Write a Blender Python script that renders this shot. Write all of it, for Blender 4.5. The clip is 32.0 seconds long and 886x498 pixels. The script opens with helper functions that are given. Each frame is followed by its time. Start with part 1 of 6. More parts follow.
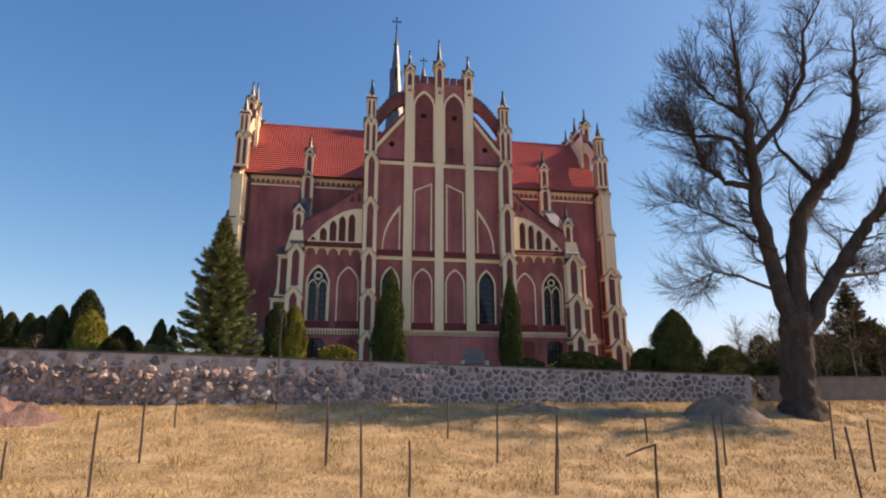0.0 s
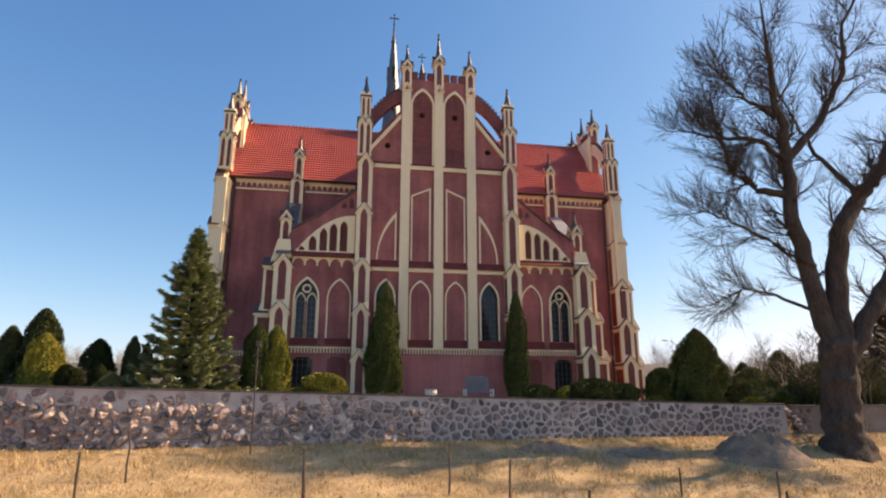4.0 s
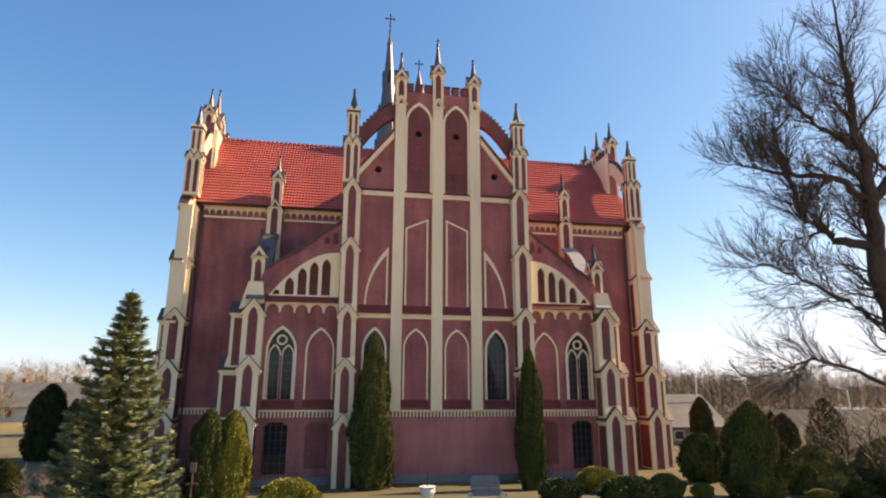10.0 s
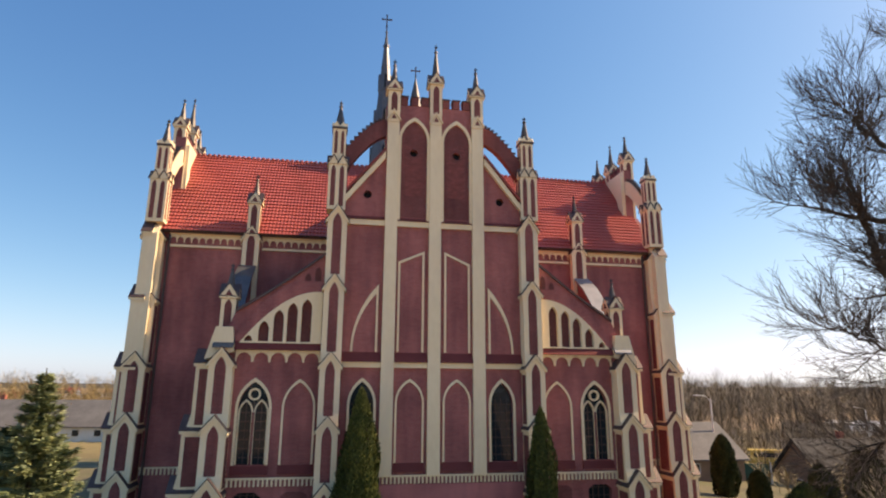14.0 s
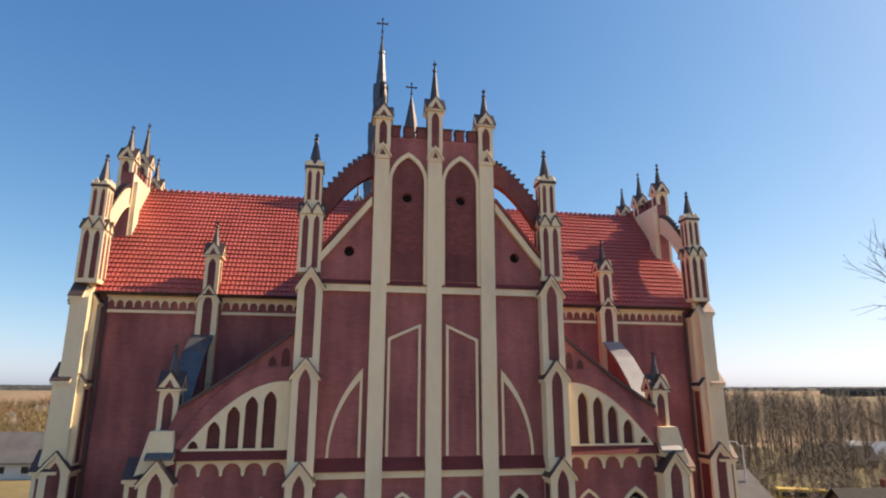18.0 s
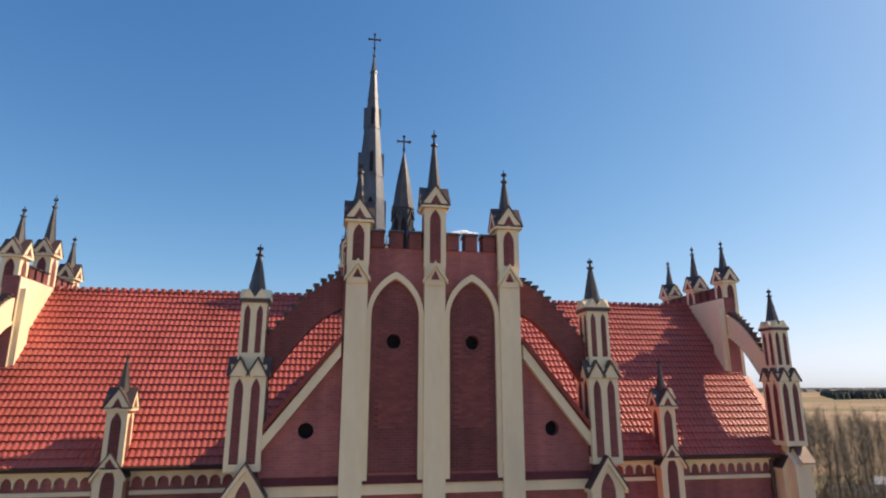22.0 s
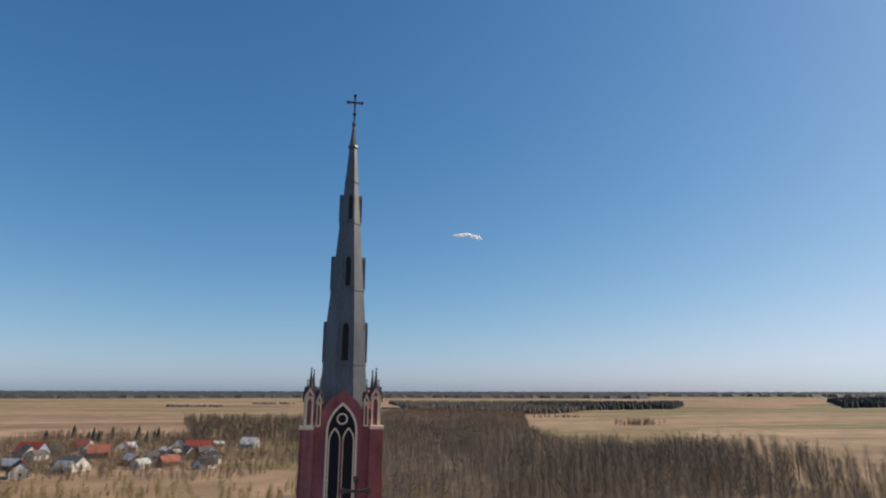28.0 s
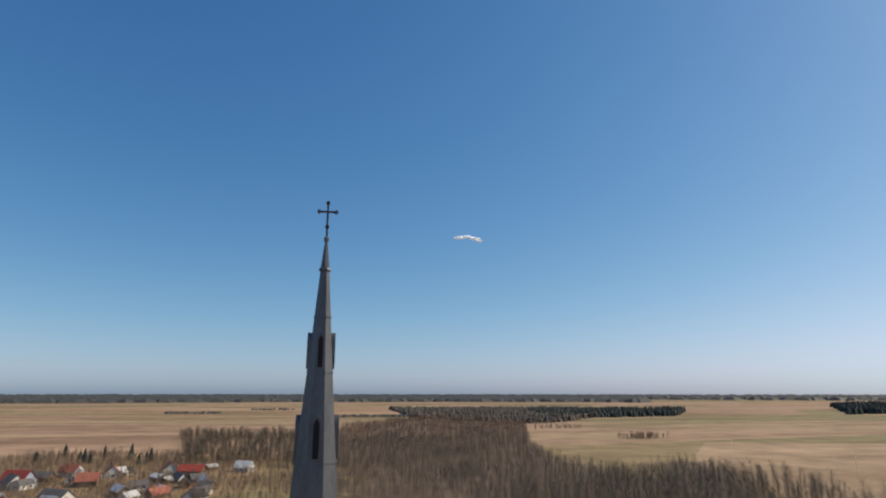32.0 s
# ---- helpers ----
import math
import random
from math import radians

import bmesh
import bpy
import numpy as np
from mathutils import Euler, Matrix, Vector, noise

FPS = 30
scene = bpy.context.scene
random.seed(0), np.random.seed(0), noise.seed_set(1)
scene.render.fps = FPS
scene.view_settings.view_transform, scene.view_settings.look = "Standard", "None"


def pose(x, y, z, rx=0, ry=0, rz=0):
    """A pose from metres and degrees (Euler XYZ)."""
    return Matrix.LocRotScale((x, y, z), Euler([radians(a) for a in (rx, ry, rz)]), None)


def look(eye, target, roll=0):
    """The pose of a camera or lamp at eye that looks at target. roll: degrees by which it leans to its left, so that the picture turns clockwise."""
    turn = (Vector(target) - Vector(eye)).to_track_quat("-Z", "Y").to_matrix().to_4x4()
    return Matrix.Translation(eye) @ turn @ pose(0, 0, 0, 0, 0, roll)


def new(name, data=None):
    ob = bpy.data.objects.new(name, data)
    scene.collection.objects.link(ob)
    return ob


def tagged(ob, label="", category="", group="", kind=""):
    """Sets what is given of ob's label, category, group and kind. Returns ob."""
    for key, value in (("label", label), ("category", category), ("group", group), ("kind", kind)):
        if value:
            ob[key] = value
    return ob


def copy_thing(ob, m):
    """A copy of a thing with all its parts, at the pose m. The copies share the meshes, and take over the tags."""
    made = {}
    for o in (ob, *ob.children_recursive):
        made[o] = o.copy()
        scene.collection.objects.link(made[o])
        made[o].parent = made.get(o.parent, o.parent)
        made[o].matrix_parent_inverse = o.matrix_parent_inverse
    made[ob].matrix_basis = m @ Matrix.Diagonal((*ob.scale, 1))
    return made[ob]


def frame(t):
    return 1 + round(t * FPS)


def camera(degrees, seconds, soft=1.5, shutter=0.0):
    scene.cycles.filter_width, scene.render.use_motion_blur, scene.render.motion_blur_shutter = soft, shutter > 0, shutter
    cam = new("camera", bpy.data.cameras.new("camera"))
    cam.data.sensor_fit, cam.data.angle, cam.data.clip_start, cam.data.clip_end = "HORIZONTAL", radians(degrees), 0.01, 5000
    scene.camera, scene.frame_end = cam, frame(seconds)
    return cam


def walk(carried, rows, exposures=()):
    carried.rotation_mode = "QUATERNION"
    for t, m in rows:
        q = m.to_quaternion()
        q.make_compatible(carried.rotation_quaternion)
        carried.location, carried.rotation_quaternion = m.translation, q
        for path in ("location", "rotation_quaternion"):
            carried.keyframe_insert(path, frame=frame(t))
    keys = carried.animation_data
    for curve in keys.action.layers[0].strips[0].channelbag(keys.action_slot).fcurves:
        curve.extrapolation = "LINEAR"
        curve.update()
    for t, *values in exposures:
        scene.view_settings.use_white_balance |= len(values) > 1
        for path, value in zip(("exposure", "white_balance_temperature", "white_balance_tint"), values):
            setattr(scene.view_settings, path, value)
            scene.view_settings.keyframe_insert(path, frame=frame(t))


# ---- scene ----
cam = camera(74.3, 32.0, soft=2.1)
PATH = [
    (0, (-7.001, -42.752, -0.025), (-6.673, -40.837, 0.451), -0.00),
    (1, (-6.852, -41.945, 0.169), (-6.524, -40.031, 0.648), 0.00),
    (2, (-6.755, -41.236, 0.494), (-6.425, -39.322, 0.973), 0.04),
    (2.5, (-6.712, -40.908, 0.726), (-6.382, -38.994, 1.204), 0.07),
    (4.5, (-6.528, -39.223, 1.734), (-6.192, -37.310, 2.212), 0.10),
    (5, (-6.446, -38.791, 2.053), (-6.110, -36.878, 2.530), 0.10),
    (6, (-6.305, -37.895, 2.692), (-5.968, -35.982, 3.169), 0.11),
    (7, (-6.155, -37.005, 3.368), (-5.817, -35.092, 3.844), 0.16),
    (8, (-6.023, -36.243, 4.071), (-5.684, -34.331, 4.546), 0.18),
    (9, (-5.896, -35.490, 4.781), (-5.556, -33.577, 5.255), 0.17),
    (10, (-5.774, -34.647, 5.402), (-5.434, -32.734, 5.876), 0.19),
    (11, (-5.668, -33.784, 6.028), (-5.326, -31.871, 6.502), 0.24),
    (12, (-5.508, -32.869, 6.780), (-5.166, -30.956, 7.252), 0.28),
    (13, (-5.260, -31.934, 7.566), (-4.917, -30.020, 8.037), 0.30),
    (14, (-5.032, -30.813, 8.465), (-4.690, -28.900, 8.936), 0.30),
    (14.5, (-4.954, -30.201, 8.978), (-4.612, -28.287, 9.449), 0.30),
    (16.5, (-4.433, -27.543, 11.102), (-4.092, -25.629, 11.573), 0.27),
    (17, (-4.281, -26.770, 11.703), (-3.941, -24.856, 12.174), 0.21),
    (18, (-4.037, -25.205, 13.033), (-3.699, -23.291, 13.504), 0.14),
    (19, (-3.785, -23.486, 14.623), (-3.446, -21.572, 15.094), 0.08),
    (20, (-3.536, -21.823, 16.268), (-3.196, -19.910, 16.739), 0.08),
    (21, (-3.291, -20.019, 18.036), (-2.950, -18.105, 18.508), 0.08),
    (22, (-2.959, -18.127, 20.077), (-2.616, -16.214, 20.549), 0.04),
    (23, (-2.597, -16.207, 22.141), (-2.254, -14.294, 22.612), -0.03),
    (24, (-2.287, -14.283, 24.463), (-1.943, -12.370, 24.933), -0.05),
    (25, (-1.910, -12.384, 27.120), (-1.568, -10.471, 27.592), -0.03),
    (25.5, (-1.663, -11.330, 28.374), (-1.323, -9.417, 28.849), -0.03),
    (27.5, (-0.758, -6.560, 33.399), (-0.424, -4.646, 33.875), 0.09),
    (28, (-0.529, -5.395, 34.890), (-0.195, -3.482, 35.366), 0.10),
    (29, (-0.076, -3.133, 37.849), (0.258, -1.219, 38.323), 0.10),
    (30, (0.280, -0.929, 40.913), (0.613, 0.985, 41.389), 0.11),
    (31, (0.650, 1.000, 44.310), (0.982, 2.913, 44.787), 0.07),
    (32, (1.189, 1.639, 47.405), (1.522, 3.552, 47.884), 0.03),
]
walk(cam, [(t, look(eye, target, roll)) for t, eye, target, roll in PATH], exposures=((0,.3,8100,21),(4,.55,8600,21),(9,.70,8700,20),(14,.53,8500,19),(18,.33,7900,16),(20,.24,7700,15),(22,.14,7500,15),(24,-.05,7300,12),(25,-.32,7000,10),(28,-.32,6950,10),(32,-.34,6950,10)))

# ---- daylight ----
SUN_EL, SUN_AZ = 41.5, 2.0          # height, and turn from +x towards +y, in degrees
sun_dir = Vector((math.cos(radians(SUN_EL)) * math.cos(radians(SUN_AZ)), math.cos(radians(SUN_EL)) * math.sin(radians(SUN_AZ)), math.sin(radians(SUN_EL))))
world = bpy.data.worlds.new("sky")
scene.world = world
world.use_nodes = True
wn = world.node_tree.nodes
sky = wn.new("ShaderNodeTexSky")
sky.sky_type, sky.sun_disc = "NISHITA", False
sky.sun_elevation, sky.sun_rotation = radians(SUN_EL), radians(90.0 - SUN_AZ)
sky.altitude, sky.air_density, sky.dust_density, sky.ozone_density = 150, 0.9, 0.9, 1.6
wn["Background"].inputs["Strength"].default_value = 1.0
SKY = 0.141
wl = world.node_tree.links
grade = wn.new("ShaderNodeVectorMath")
grade.operation, grade.inputs[1].default_value = "MULTIPLY", (0.74 * SKY, 0.925 * SKY, 1.09 * SKY)
wl.new(sky.outputs[0], grade.inputs[0])
channels = wn.new("ShaderNodeSeparateColor")
wl.new(grade.outputs[0], channels.inputs[0])


def sky_math(op, a, b):
    n = wn.new("ShaderNodeMath")
    n.operation = op
    for i, v in enumerate((a, b)):
        if isinstance(v, float):
            n.inputs[i].default_value = v
        else:
            wl.new(v, n.inputs[i])
    return n.outputs[0]


# clean spring air: a deeper blue overhead, whiter towards the horizon
sky_g = sky_math("MULTIPLY", channels.outputs[1], 0.98)
sky_r = sky_math("MINIMUM", sky_math("MULTIPLY", sky_math("POWER", channels.outputs[0], 1.4), 1.42), sky_math("MULTIPLY", sky_g, 0.925))
sky_b = sky_math("ADD", sky_math("MULTIPLY", sky_math("POWER", channels.outputs[2], 0.7), 0.875), sky_math("MULTIPLY", sky_r, 0.27))
joined = wn.new("ShaderNodeCombineColor")
for i, (c, most) in enumerate(((sky_r, 0.88), (sky_g, 1.25), (sky_b, 1.9))):
    # thin haze: the bright rim of the sky levels off
    over = sky_math("POWER", sky_math("ADD", sky_math("POWER", sky_math("DIVIDE", c, most), 3.0), 1.0), 0.3333)
    wl.new(sky_math("DIVIDE", c, over), joined.inputs[i])
wl.new(joined.outputs[0], wn["Background"].inputs["Color"])
sun = new("sun", bpy.data.lights.new("sun", "SUN"))
sun.data.energy, sun.data.angle, sun.data.color = 5.0, radians(0.53), (1.0, 0.87, 0.68)
sun.matrix_world = look(sun_dir * 200, (0, 0, 0))


# ---- materials ----
def nodes_of(name, rough=0.8, metal=0.0):
    m = bpy.data.materials.new(name)
    m.use_nodes = True
    nt = m.node_tree
    b = nt.nodes["Principled BSDF"]
    b.inputs["Roughness"].default_value, b.inputs["Metallic"].default_value = rough, metal
    b.inputs["Specular IOR Level"].default_value = 0.3
    return m, nt, b


def tex_noise(nt, coord, scale, detail=4, stretch=None):
    n = nt.nodes.new("ShaderNodeTexNoise")
    n.inputs["Scale"].default_value, n.inputs["Detail"].default_value = scale, detail
    src = coord
    if stretch:
        mp = nt.nodes.new("ShaderNodeMapping")
        mp.inputs["Scale"].default_value = stretch
        nt.links.new(coord, mp.inputs["Vector"])
        src = mp.outputs["Vector"]
    nt.links.new(src, n.inputs["Vector"])
    return n.outputs["Fac"]


def ramp(nt, fac, stops):
    r = nt.nodes.new("ShaderNodeValToRGB")
    while len(r.color_ramp.elements) < len(stops):
        r.color_ramp.elements.new(0.5)
    for e, (p, c) in zip(r.color_ramp.elements, stops):
        e.position, e.color = p, (*c, 1)
    nt.links.new(fac, r.inputs["Fac"])
    return r.outputs["Color"]


def mix(nt, a, b, fac, mode="MIX"):
    n = nt.nodes.new("ShaderNodeMix")
    n.data_type, n.blend_type = "RGBA", mode
    for sock, v in (("Factor", fac), ("A", a), ("B", b)):
        i = [s for s in n.inputs if s.name == sock and s.enabled][0]
        if isinstance(v, (int, float)):
            i.default_value = v
        elif isinstance(v, tuple):
            i.default_value = (*v, 1)
        else:
            nt.links.new(v, i)
    return [o for o in n.outputs if o.enabled][0]


def bump(nt, b, height, strength, dist):
    n = nt.nodes.new("ShaderNodeBump")
    n.inputs["Strength"].default_value, n.inputs["Distance"].default_value = strength, dist
    nt.links.new(height, n.inputs["Height"])
    nt.links.new(n.outputs["Normal"], b.inputs["Normal"])


def place_of(nt):
    return nt.nodes.new("ShaderNodeNewGeometry").outputs["Position"]


def mottled(name, dark, light, scale, rough=0.8, metal=0.0, fine=12.0, relief=0.02, stain=None, stretch=None, each=0.0):
    """A surface whose colour drifts between two tones at two scales, with relief; stain: a third tone in patches; each: how far objects differ."""
    m, nt, b = nodes_of(name, rough, metal)
    p = place_of(nt)
    big, small = tex_noise(nt, p, scale, 5, stretch), tex_noise(nt, p, scale * fine, 3, stretch)
    col = mix(nt, ramp(nt, big, [(0.3, dark), (0.7, light)]), ramp(nt, small, [(0.3, dark), (0.72, light)]), 0.45)
    if stain:
        col = mix(nt, col, stain, ramp(nt, tex_noise(nt, p, scale * 0.6, 6, stretch), [(0.52, (0, 0, 0)), (0.72, (0.75, 0.75, 0.75))]))
    if each:
        info = nt.nodes.new("ShaderNodeObjectInfo").outputs["Random"]
        col = mix(nt, col, ramp(nt, info, [(0, (1 - each,) * 3), (1, (1 + each,) * 3)]), 1.0, "MULTIPLY")
    nt.links.new(col, b.inputs["Base Color"])
    bump(nt, b, small, 0.6, relief)
    return m


def brickwork(name, a, c, joint, paint=0.0):
    """Bricks 0.25 by 0.075 m on upright walls of any heading."""
    m, nt, b = nodes_of(name, 0.85)
    geo = nt.nodes.new("ShaderNodeNewGeometry")
    sep = nt.nodes.new("ShaderNodeSeparateXYZ")
    nt.links.new(geo.outputs["Position"], sep.inputs[0])
    add = nt.nodes.new("ShaderNodeMath")
    add.operation = "ADD"
    nt.links.new(sep.outputs[0], add.inputs[0])
    nt.links.new(sep.outputs[1], add.inputs[1])
    com = nt.nodes.new("ShaderNodeCombineXYZ")
    nt.links.new(add.outputs[0], com.inputs[0])
    nt.links.new(sep.outputs[2], com.inputs[1])
    br = nt.nodes.new("ShaderNodeTexBrick")
    br.inputs["Scale"].default_value = 1.0
    br.inputs["Brick Width"].default_value, br.inputs["Row Height"].default_value = 0.26, 0.083
    br.inputs["Mortar Size"].default_value, br.inputs["Bias"].default_value = 0.007, -0.1
    br.inputs["Color1"].default_value, br.inputs["Color2"].default_value, br.inputs["Mortar"].default_value = (*a, 1), (*c, 1), (*joint, 1)
    nt.links.new(com.outputs[0], br.inputs["Vector"])
    p = geo.outputs["Position"]
    worn = ramp(nt, tex_noise(nt, p, 0.35, 6), [(0.3, (0.68, 0.66, 0.68)), (0.7, (1.18, 1.16, 1.14))])
    col = mix(nt, br.outputs["Color"], worn, 1.0, "MULTIPLY")
    streak = ramp(nt, tex_noise(nt, p, 1.6, 5, (1, 1, 0.16)), [(0.35, (0.76, 0.75, 0.78)), (0.65, (1.10, 1.09, 1.08))])
    col = mix(nt, col, streak, 1.0, "MULTIPLY")
    if paint:
        col = mix(nt, col, mix(nt, a, worn, 1.0, "MULTIPLY"), paint)
    nt.links.new(col, b.inputs["Base Color"])
    bump(nt, b, br.outputs["Fac"], -0.35 * (1 - paint), 0.012)
    return m


BRICK = brickwork("brick_red", (0.36, 0.116, 0.107), (0.44, 0.143, 0.130), (0.39, 0.195, 0.18))
BRICK_PINK = brickwork("brick_pink", (0.53, 0.19, 0.18), (0.60, 0.215, 0.20), (0.53, 0.25, 0.23), 0.4)
# darker brick; flat niche plates carry their recess shade in this colour
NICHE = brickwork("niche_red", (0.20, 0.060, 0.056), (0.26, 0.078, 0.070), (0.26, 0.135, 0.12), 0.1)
# darkest brick: the shade of deep openings is put into its colour
NICHE_SHADED = brickwork("recess_shade_red", (0.15, 0.050, 0.046), (0.20, 0.064, 0.056), (0.17, 0.085, 0.075), 0.2)
SILL = mottled("sill_red", (0.14, 0.030, 0.028), (0.20, 0.045, 0.040), 1.2)
CREAM = mottled("cream_plaster", (0.84, 0.68, 0.43), (0.93, 0.78, 0.53), 0.7, 0.85, fine=9, relief=0.006, stain=(0.66, 0.55, 0.40), stretch=(1, 1, 0.35))
TILE = mottled("clay_tile", (0.38, 0.080, 0.064), (0.51, 0.122, 0.098), 0.5, 0.36, fine=14, relief=0.006, stain=(0.24, 0.055, 0.038), each=0.07)
METAL = mottled("zinc_sheet", (0.078, 0.080, 0.087), (0.158, 0.161, 0.17), 0.9, 0.42, 0.4, fine=7, relief=0.004, stretch=(1, 1, 0.3))
METAL_BROWN = mottled("painted_sheet", (0.075, 0.050, 0.048), (0.14, 0.095, 0.085), 1.5, 0.5, 0.3, relief=0.003)
ZINC = mottled("weathered_zinc", (0.055, 0.050, 0.049), (0.12, 0.108, 0.104), 1.2, 0.45, 0.5, fine=6, relief=0.004, stretch=(1, 1, 0.35))
SHEET_RED = mottled("red_sheet", (0.20, 0.035, 0.026), (0.30, 0.060, 0.042), 1.0, 0.45, 0.1, relief=0.003)
SHEET_PALE = mottled("galvanised_sheet", (0.24, 0.235, 0.24), (0.36, 0.35, 0.355), 1.0, 0.45, 0.2, relief=0.003)
# near-black: darkness of unlit openings painted on plates; also the wheels
DARK = mottled("near_black", (0.010, 0.010, 0.012), (0.02, 0.02, 0.024), 2.0)
GRASS = mottled("dry_grass", (0.18, 0.115, 0.056), (0.59, 0.415, 0.235), 0.8, 0.95, fine=11, relief=0.09, stain=(0.20, 0.135, 0.060))
GLASS, _nt, _b = nodes_of("window_glass", 0.06)
_b.inputs["Base Color"].default_value = (0.02, 0.028, 0.034, 1)
_b.inputs["Specular IOR Level"].default_value = 0.35
bump(_nt, _b, tex_noise(_nt, place_of(_nt), 2.5, 2), 0.25, 0.02)


# ---- mesh tools ----
def part(name, bm, material, parent=None, label="", fix=True):
    if fix:
        bmesh.ops.recalc_face_normals(bm, faces=bm.faces)
    me = bpy.data.meshes.new(name)
    bm.to_mesh(me)
    bm.free()
    for m in material if isinstance(material, (list, tuple)) else (material,):
        me.materials.append(m)
    ob = new(name, me)
    if parent:
        ob.parent = parent
    if label:
        tagged(ob, label)
    return ob


def again(name, ob, parent, m):
    """Another object on the same mesh, placed by m."""
    o = new(name, ob.data)
    o.parent = parent
    o.matrix_basis = m
    return o


def thing(name, m, label, category, group="", kind=""):
    e = new(name)
    e.matrix_basis = m
    return tagged(e, label, category, group, kind)


def box(bm, x0, x1, y0, y1, z0, z1):
    v = [bm.verts.new((x, y, z)) for z in (z0, z1) for x, y in ((x0, y0), (x1, y0), (x1, y1), (x0, y1))]
    for f in ((3, 2, 1, 0), (4, 5, 6, 7), (0, 1, 5, 4), (1, 2, 6, 5), (2, 3, 7, 6), (3, 0, 4, 7)):
        bm.faces.new([v[i] for i in f])


def boxed(*args):
    bm = bmesh.new()
    box(bm, *args)
    return bm


def put(axis, u, w, d):
    return (u, d, w) if axis == "y" else (d, u, w) if axis == "x" else (u, w, d)


def slab(bm, pts, d0, d1, axis="y"):
    """The outline pts, drawn out from d0 to d1 along the axis."""
    a = [bm.verts.new(put(axis, u, w, d0)) for u, w in pts]
    b = [bm.verts.new(put(axis, u, w, d1)) for u, w in pts]
    bm.faces.new(a)
    bm.faces.new(b[::-1])
    for i in range(len(pts)):
        j = (i + 1) % len(pts)
        bm.faces.new((a[j], a[i], b[i], b[j]))


def slabbed(pts, d0, d1, axis="y"):
    bm = bmesh.new()
    slab(bm, pts, d0, d1, axis)
    return bm


def holed(outer, holes, d0, d1, axis="y"):
    """A wall with openings that go through it."""
    bm = bmesh.new()
    loops = [[bm.verts.new(put(axis, u, w, d0)) for u, w in pts] for pts in (outer, *holes)]
    edges = [bm.edges.new((l[i], l[(i + 1) % len(l)])) for l in loops for i in range(len(l))]
    made = bmesh.ops.triangle_fill(bm, use_beauty=True, use_dissolve=False, edges=edges)
    front = [f for f in made["geom"] if isinstance(f, bmesh.types.BMFace)]
    shift = Vector(put(axis, 0, 0, d1 - d0))
    back = {v: bm.verts.new(v.co + shift) for l in loops for v in l}
    for f in front:
        bm.faces.new([back[v] for v in f.verts][::-1])
    for l in loops:
        for i in range(len(l)):
            a, b = l[i], l[(i + 1) % len(l)]
            bm.faces.new((a, b, back[b], back[a]))
    return bm


def lancet(cx, w, z0, zs, zt, n=7):
    """A pointed opening: its width, foot, springing and tip."""
    h = zt - zs
    r = (w * w / 4 + h * h) / w
    top = math.asin(min(1, h / r))
    right = [(cx + w / 2 - r + r * math.cos(top * i / n), zs + r * math.sin(top * i / n)) for i in range(n)]
    return [(cx - w / 2, z0), (cx + w / 2, z0), *right, (cx, zt), *[(2 * cx - x, z) for x, z in right[::-1]]]


def hood(cx, w, z0, zs, zt, t, n=7):
    """The moulding round a pointed opening, open at its foot."""
    i, o = lancet(cx, w, z0, zs, zt, n), lancet(cx, w + 2 * t, z0, zs, zt + 1.5 * t, n)
    return o[1:] + [o[0]] + [i[0]] + i[1:][::-1]


def disc(cx, cz, r, n=16):
    return [(cx + r * math.cos(2 * math.pi * i / n), cz + r * math.sin(2 * math.pi * i / n)) for i in range(n)]


def ring_slab(bm, cx, cz, r0, r1, d0, d1, axis="y", n=20):
    a, b = disc(cx, cz, r0, n), disc(cx, cz, r1, n)
    va = [[bm.verts.new(put(axis, *p, d)) for p in loop] for d in (d0, d1) for loop in (a, b)]
    for i in range(n):
        j = (i + 1) % n
        for p, q in ((0, 1), (1, 3), (3, 2), (2, 0)):
            bm.faces.new((va[p][i], va[p][j], va[q][j], va[q][i]))


def cone(bm, x, y, z0, z1, r0, r1, n=8, turn=0.0, caps=True):
    a = [bm.verts.new((x + r0 * math.cos(turn + 2 * math.pi * i / n), y + r0 * math.sin(turn + 2 * math.pi * i / n), z0)) for i in range(n)]
    if r1 < 1e-4:
        t = bm.verts.new((x, y, z1))
        for i in range(n):
            bm.faces.new((a[i], a[(i + 1) % n], t))
    else:
        b = [bm.verts.new((x + r1 * math.cos(turn + 2 * math.pi * i / n), y + r1 * math.sin(turn + 2 * math.pi * i / n), z1)) for i in range(n)]
        for i in range(n):
            bm.faces.new((a[i], a[(i + 1) % n], b[(i + 1) % n], b[i]))
        if caps:
            bm.faces.new(b)
    if caps:
        bm.faces.new(a[::-1])


def turned(bm, m):
    bmesh.ops.transform(bm, matrix=m, verts=bm.verts)
    return bm


def four_ways(draw):
    """One mesh out of what draw(bm) puts on the -y side, repeated on all four sides."""
    bm = bmesh.new()
    for k in range(4):
        b = bmesh.new()
        draw(b)
        turned(b, Matrix.Rotation(k * math.pi / 2, 4, "Z"))
        me = bpy.data.meshes.new("tmp")
        b.to_mesh(me)
        b.free()
        bm.from_mesh(me)
        bpy.data.meshes.remove(me)
    return bm


# ---- the church ----
church = thing("church", pose(0, 0, 0), "red brick neo-gothic church with cream trim and tiled roofs", "church")
BASE = 0.2


def sides(name, draw, material, parent, label=""):
    """What draw(bm) puts on the -y side, as an object of its own on each of the four sides."""
    bm = bmesh.new()
    draw(bm)
    first = part(name, bm, material, parent, label)
    for k in (1, 2, 3):
        again(name, first, parent, Matrix.Rotation(k * math.pi / 2, 4, "Z"))


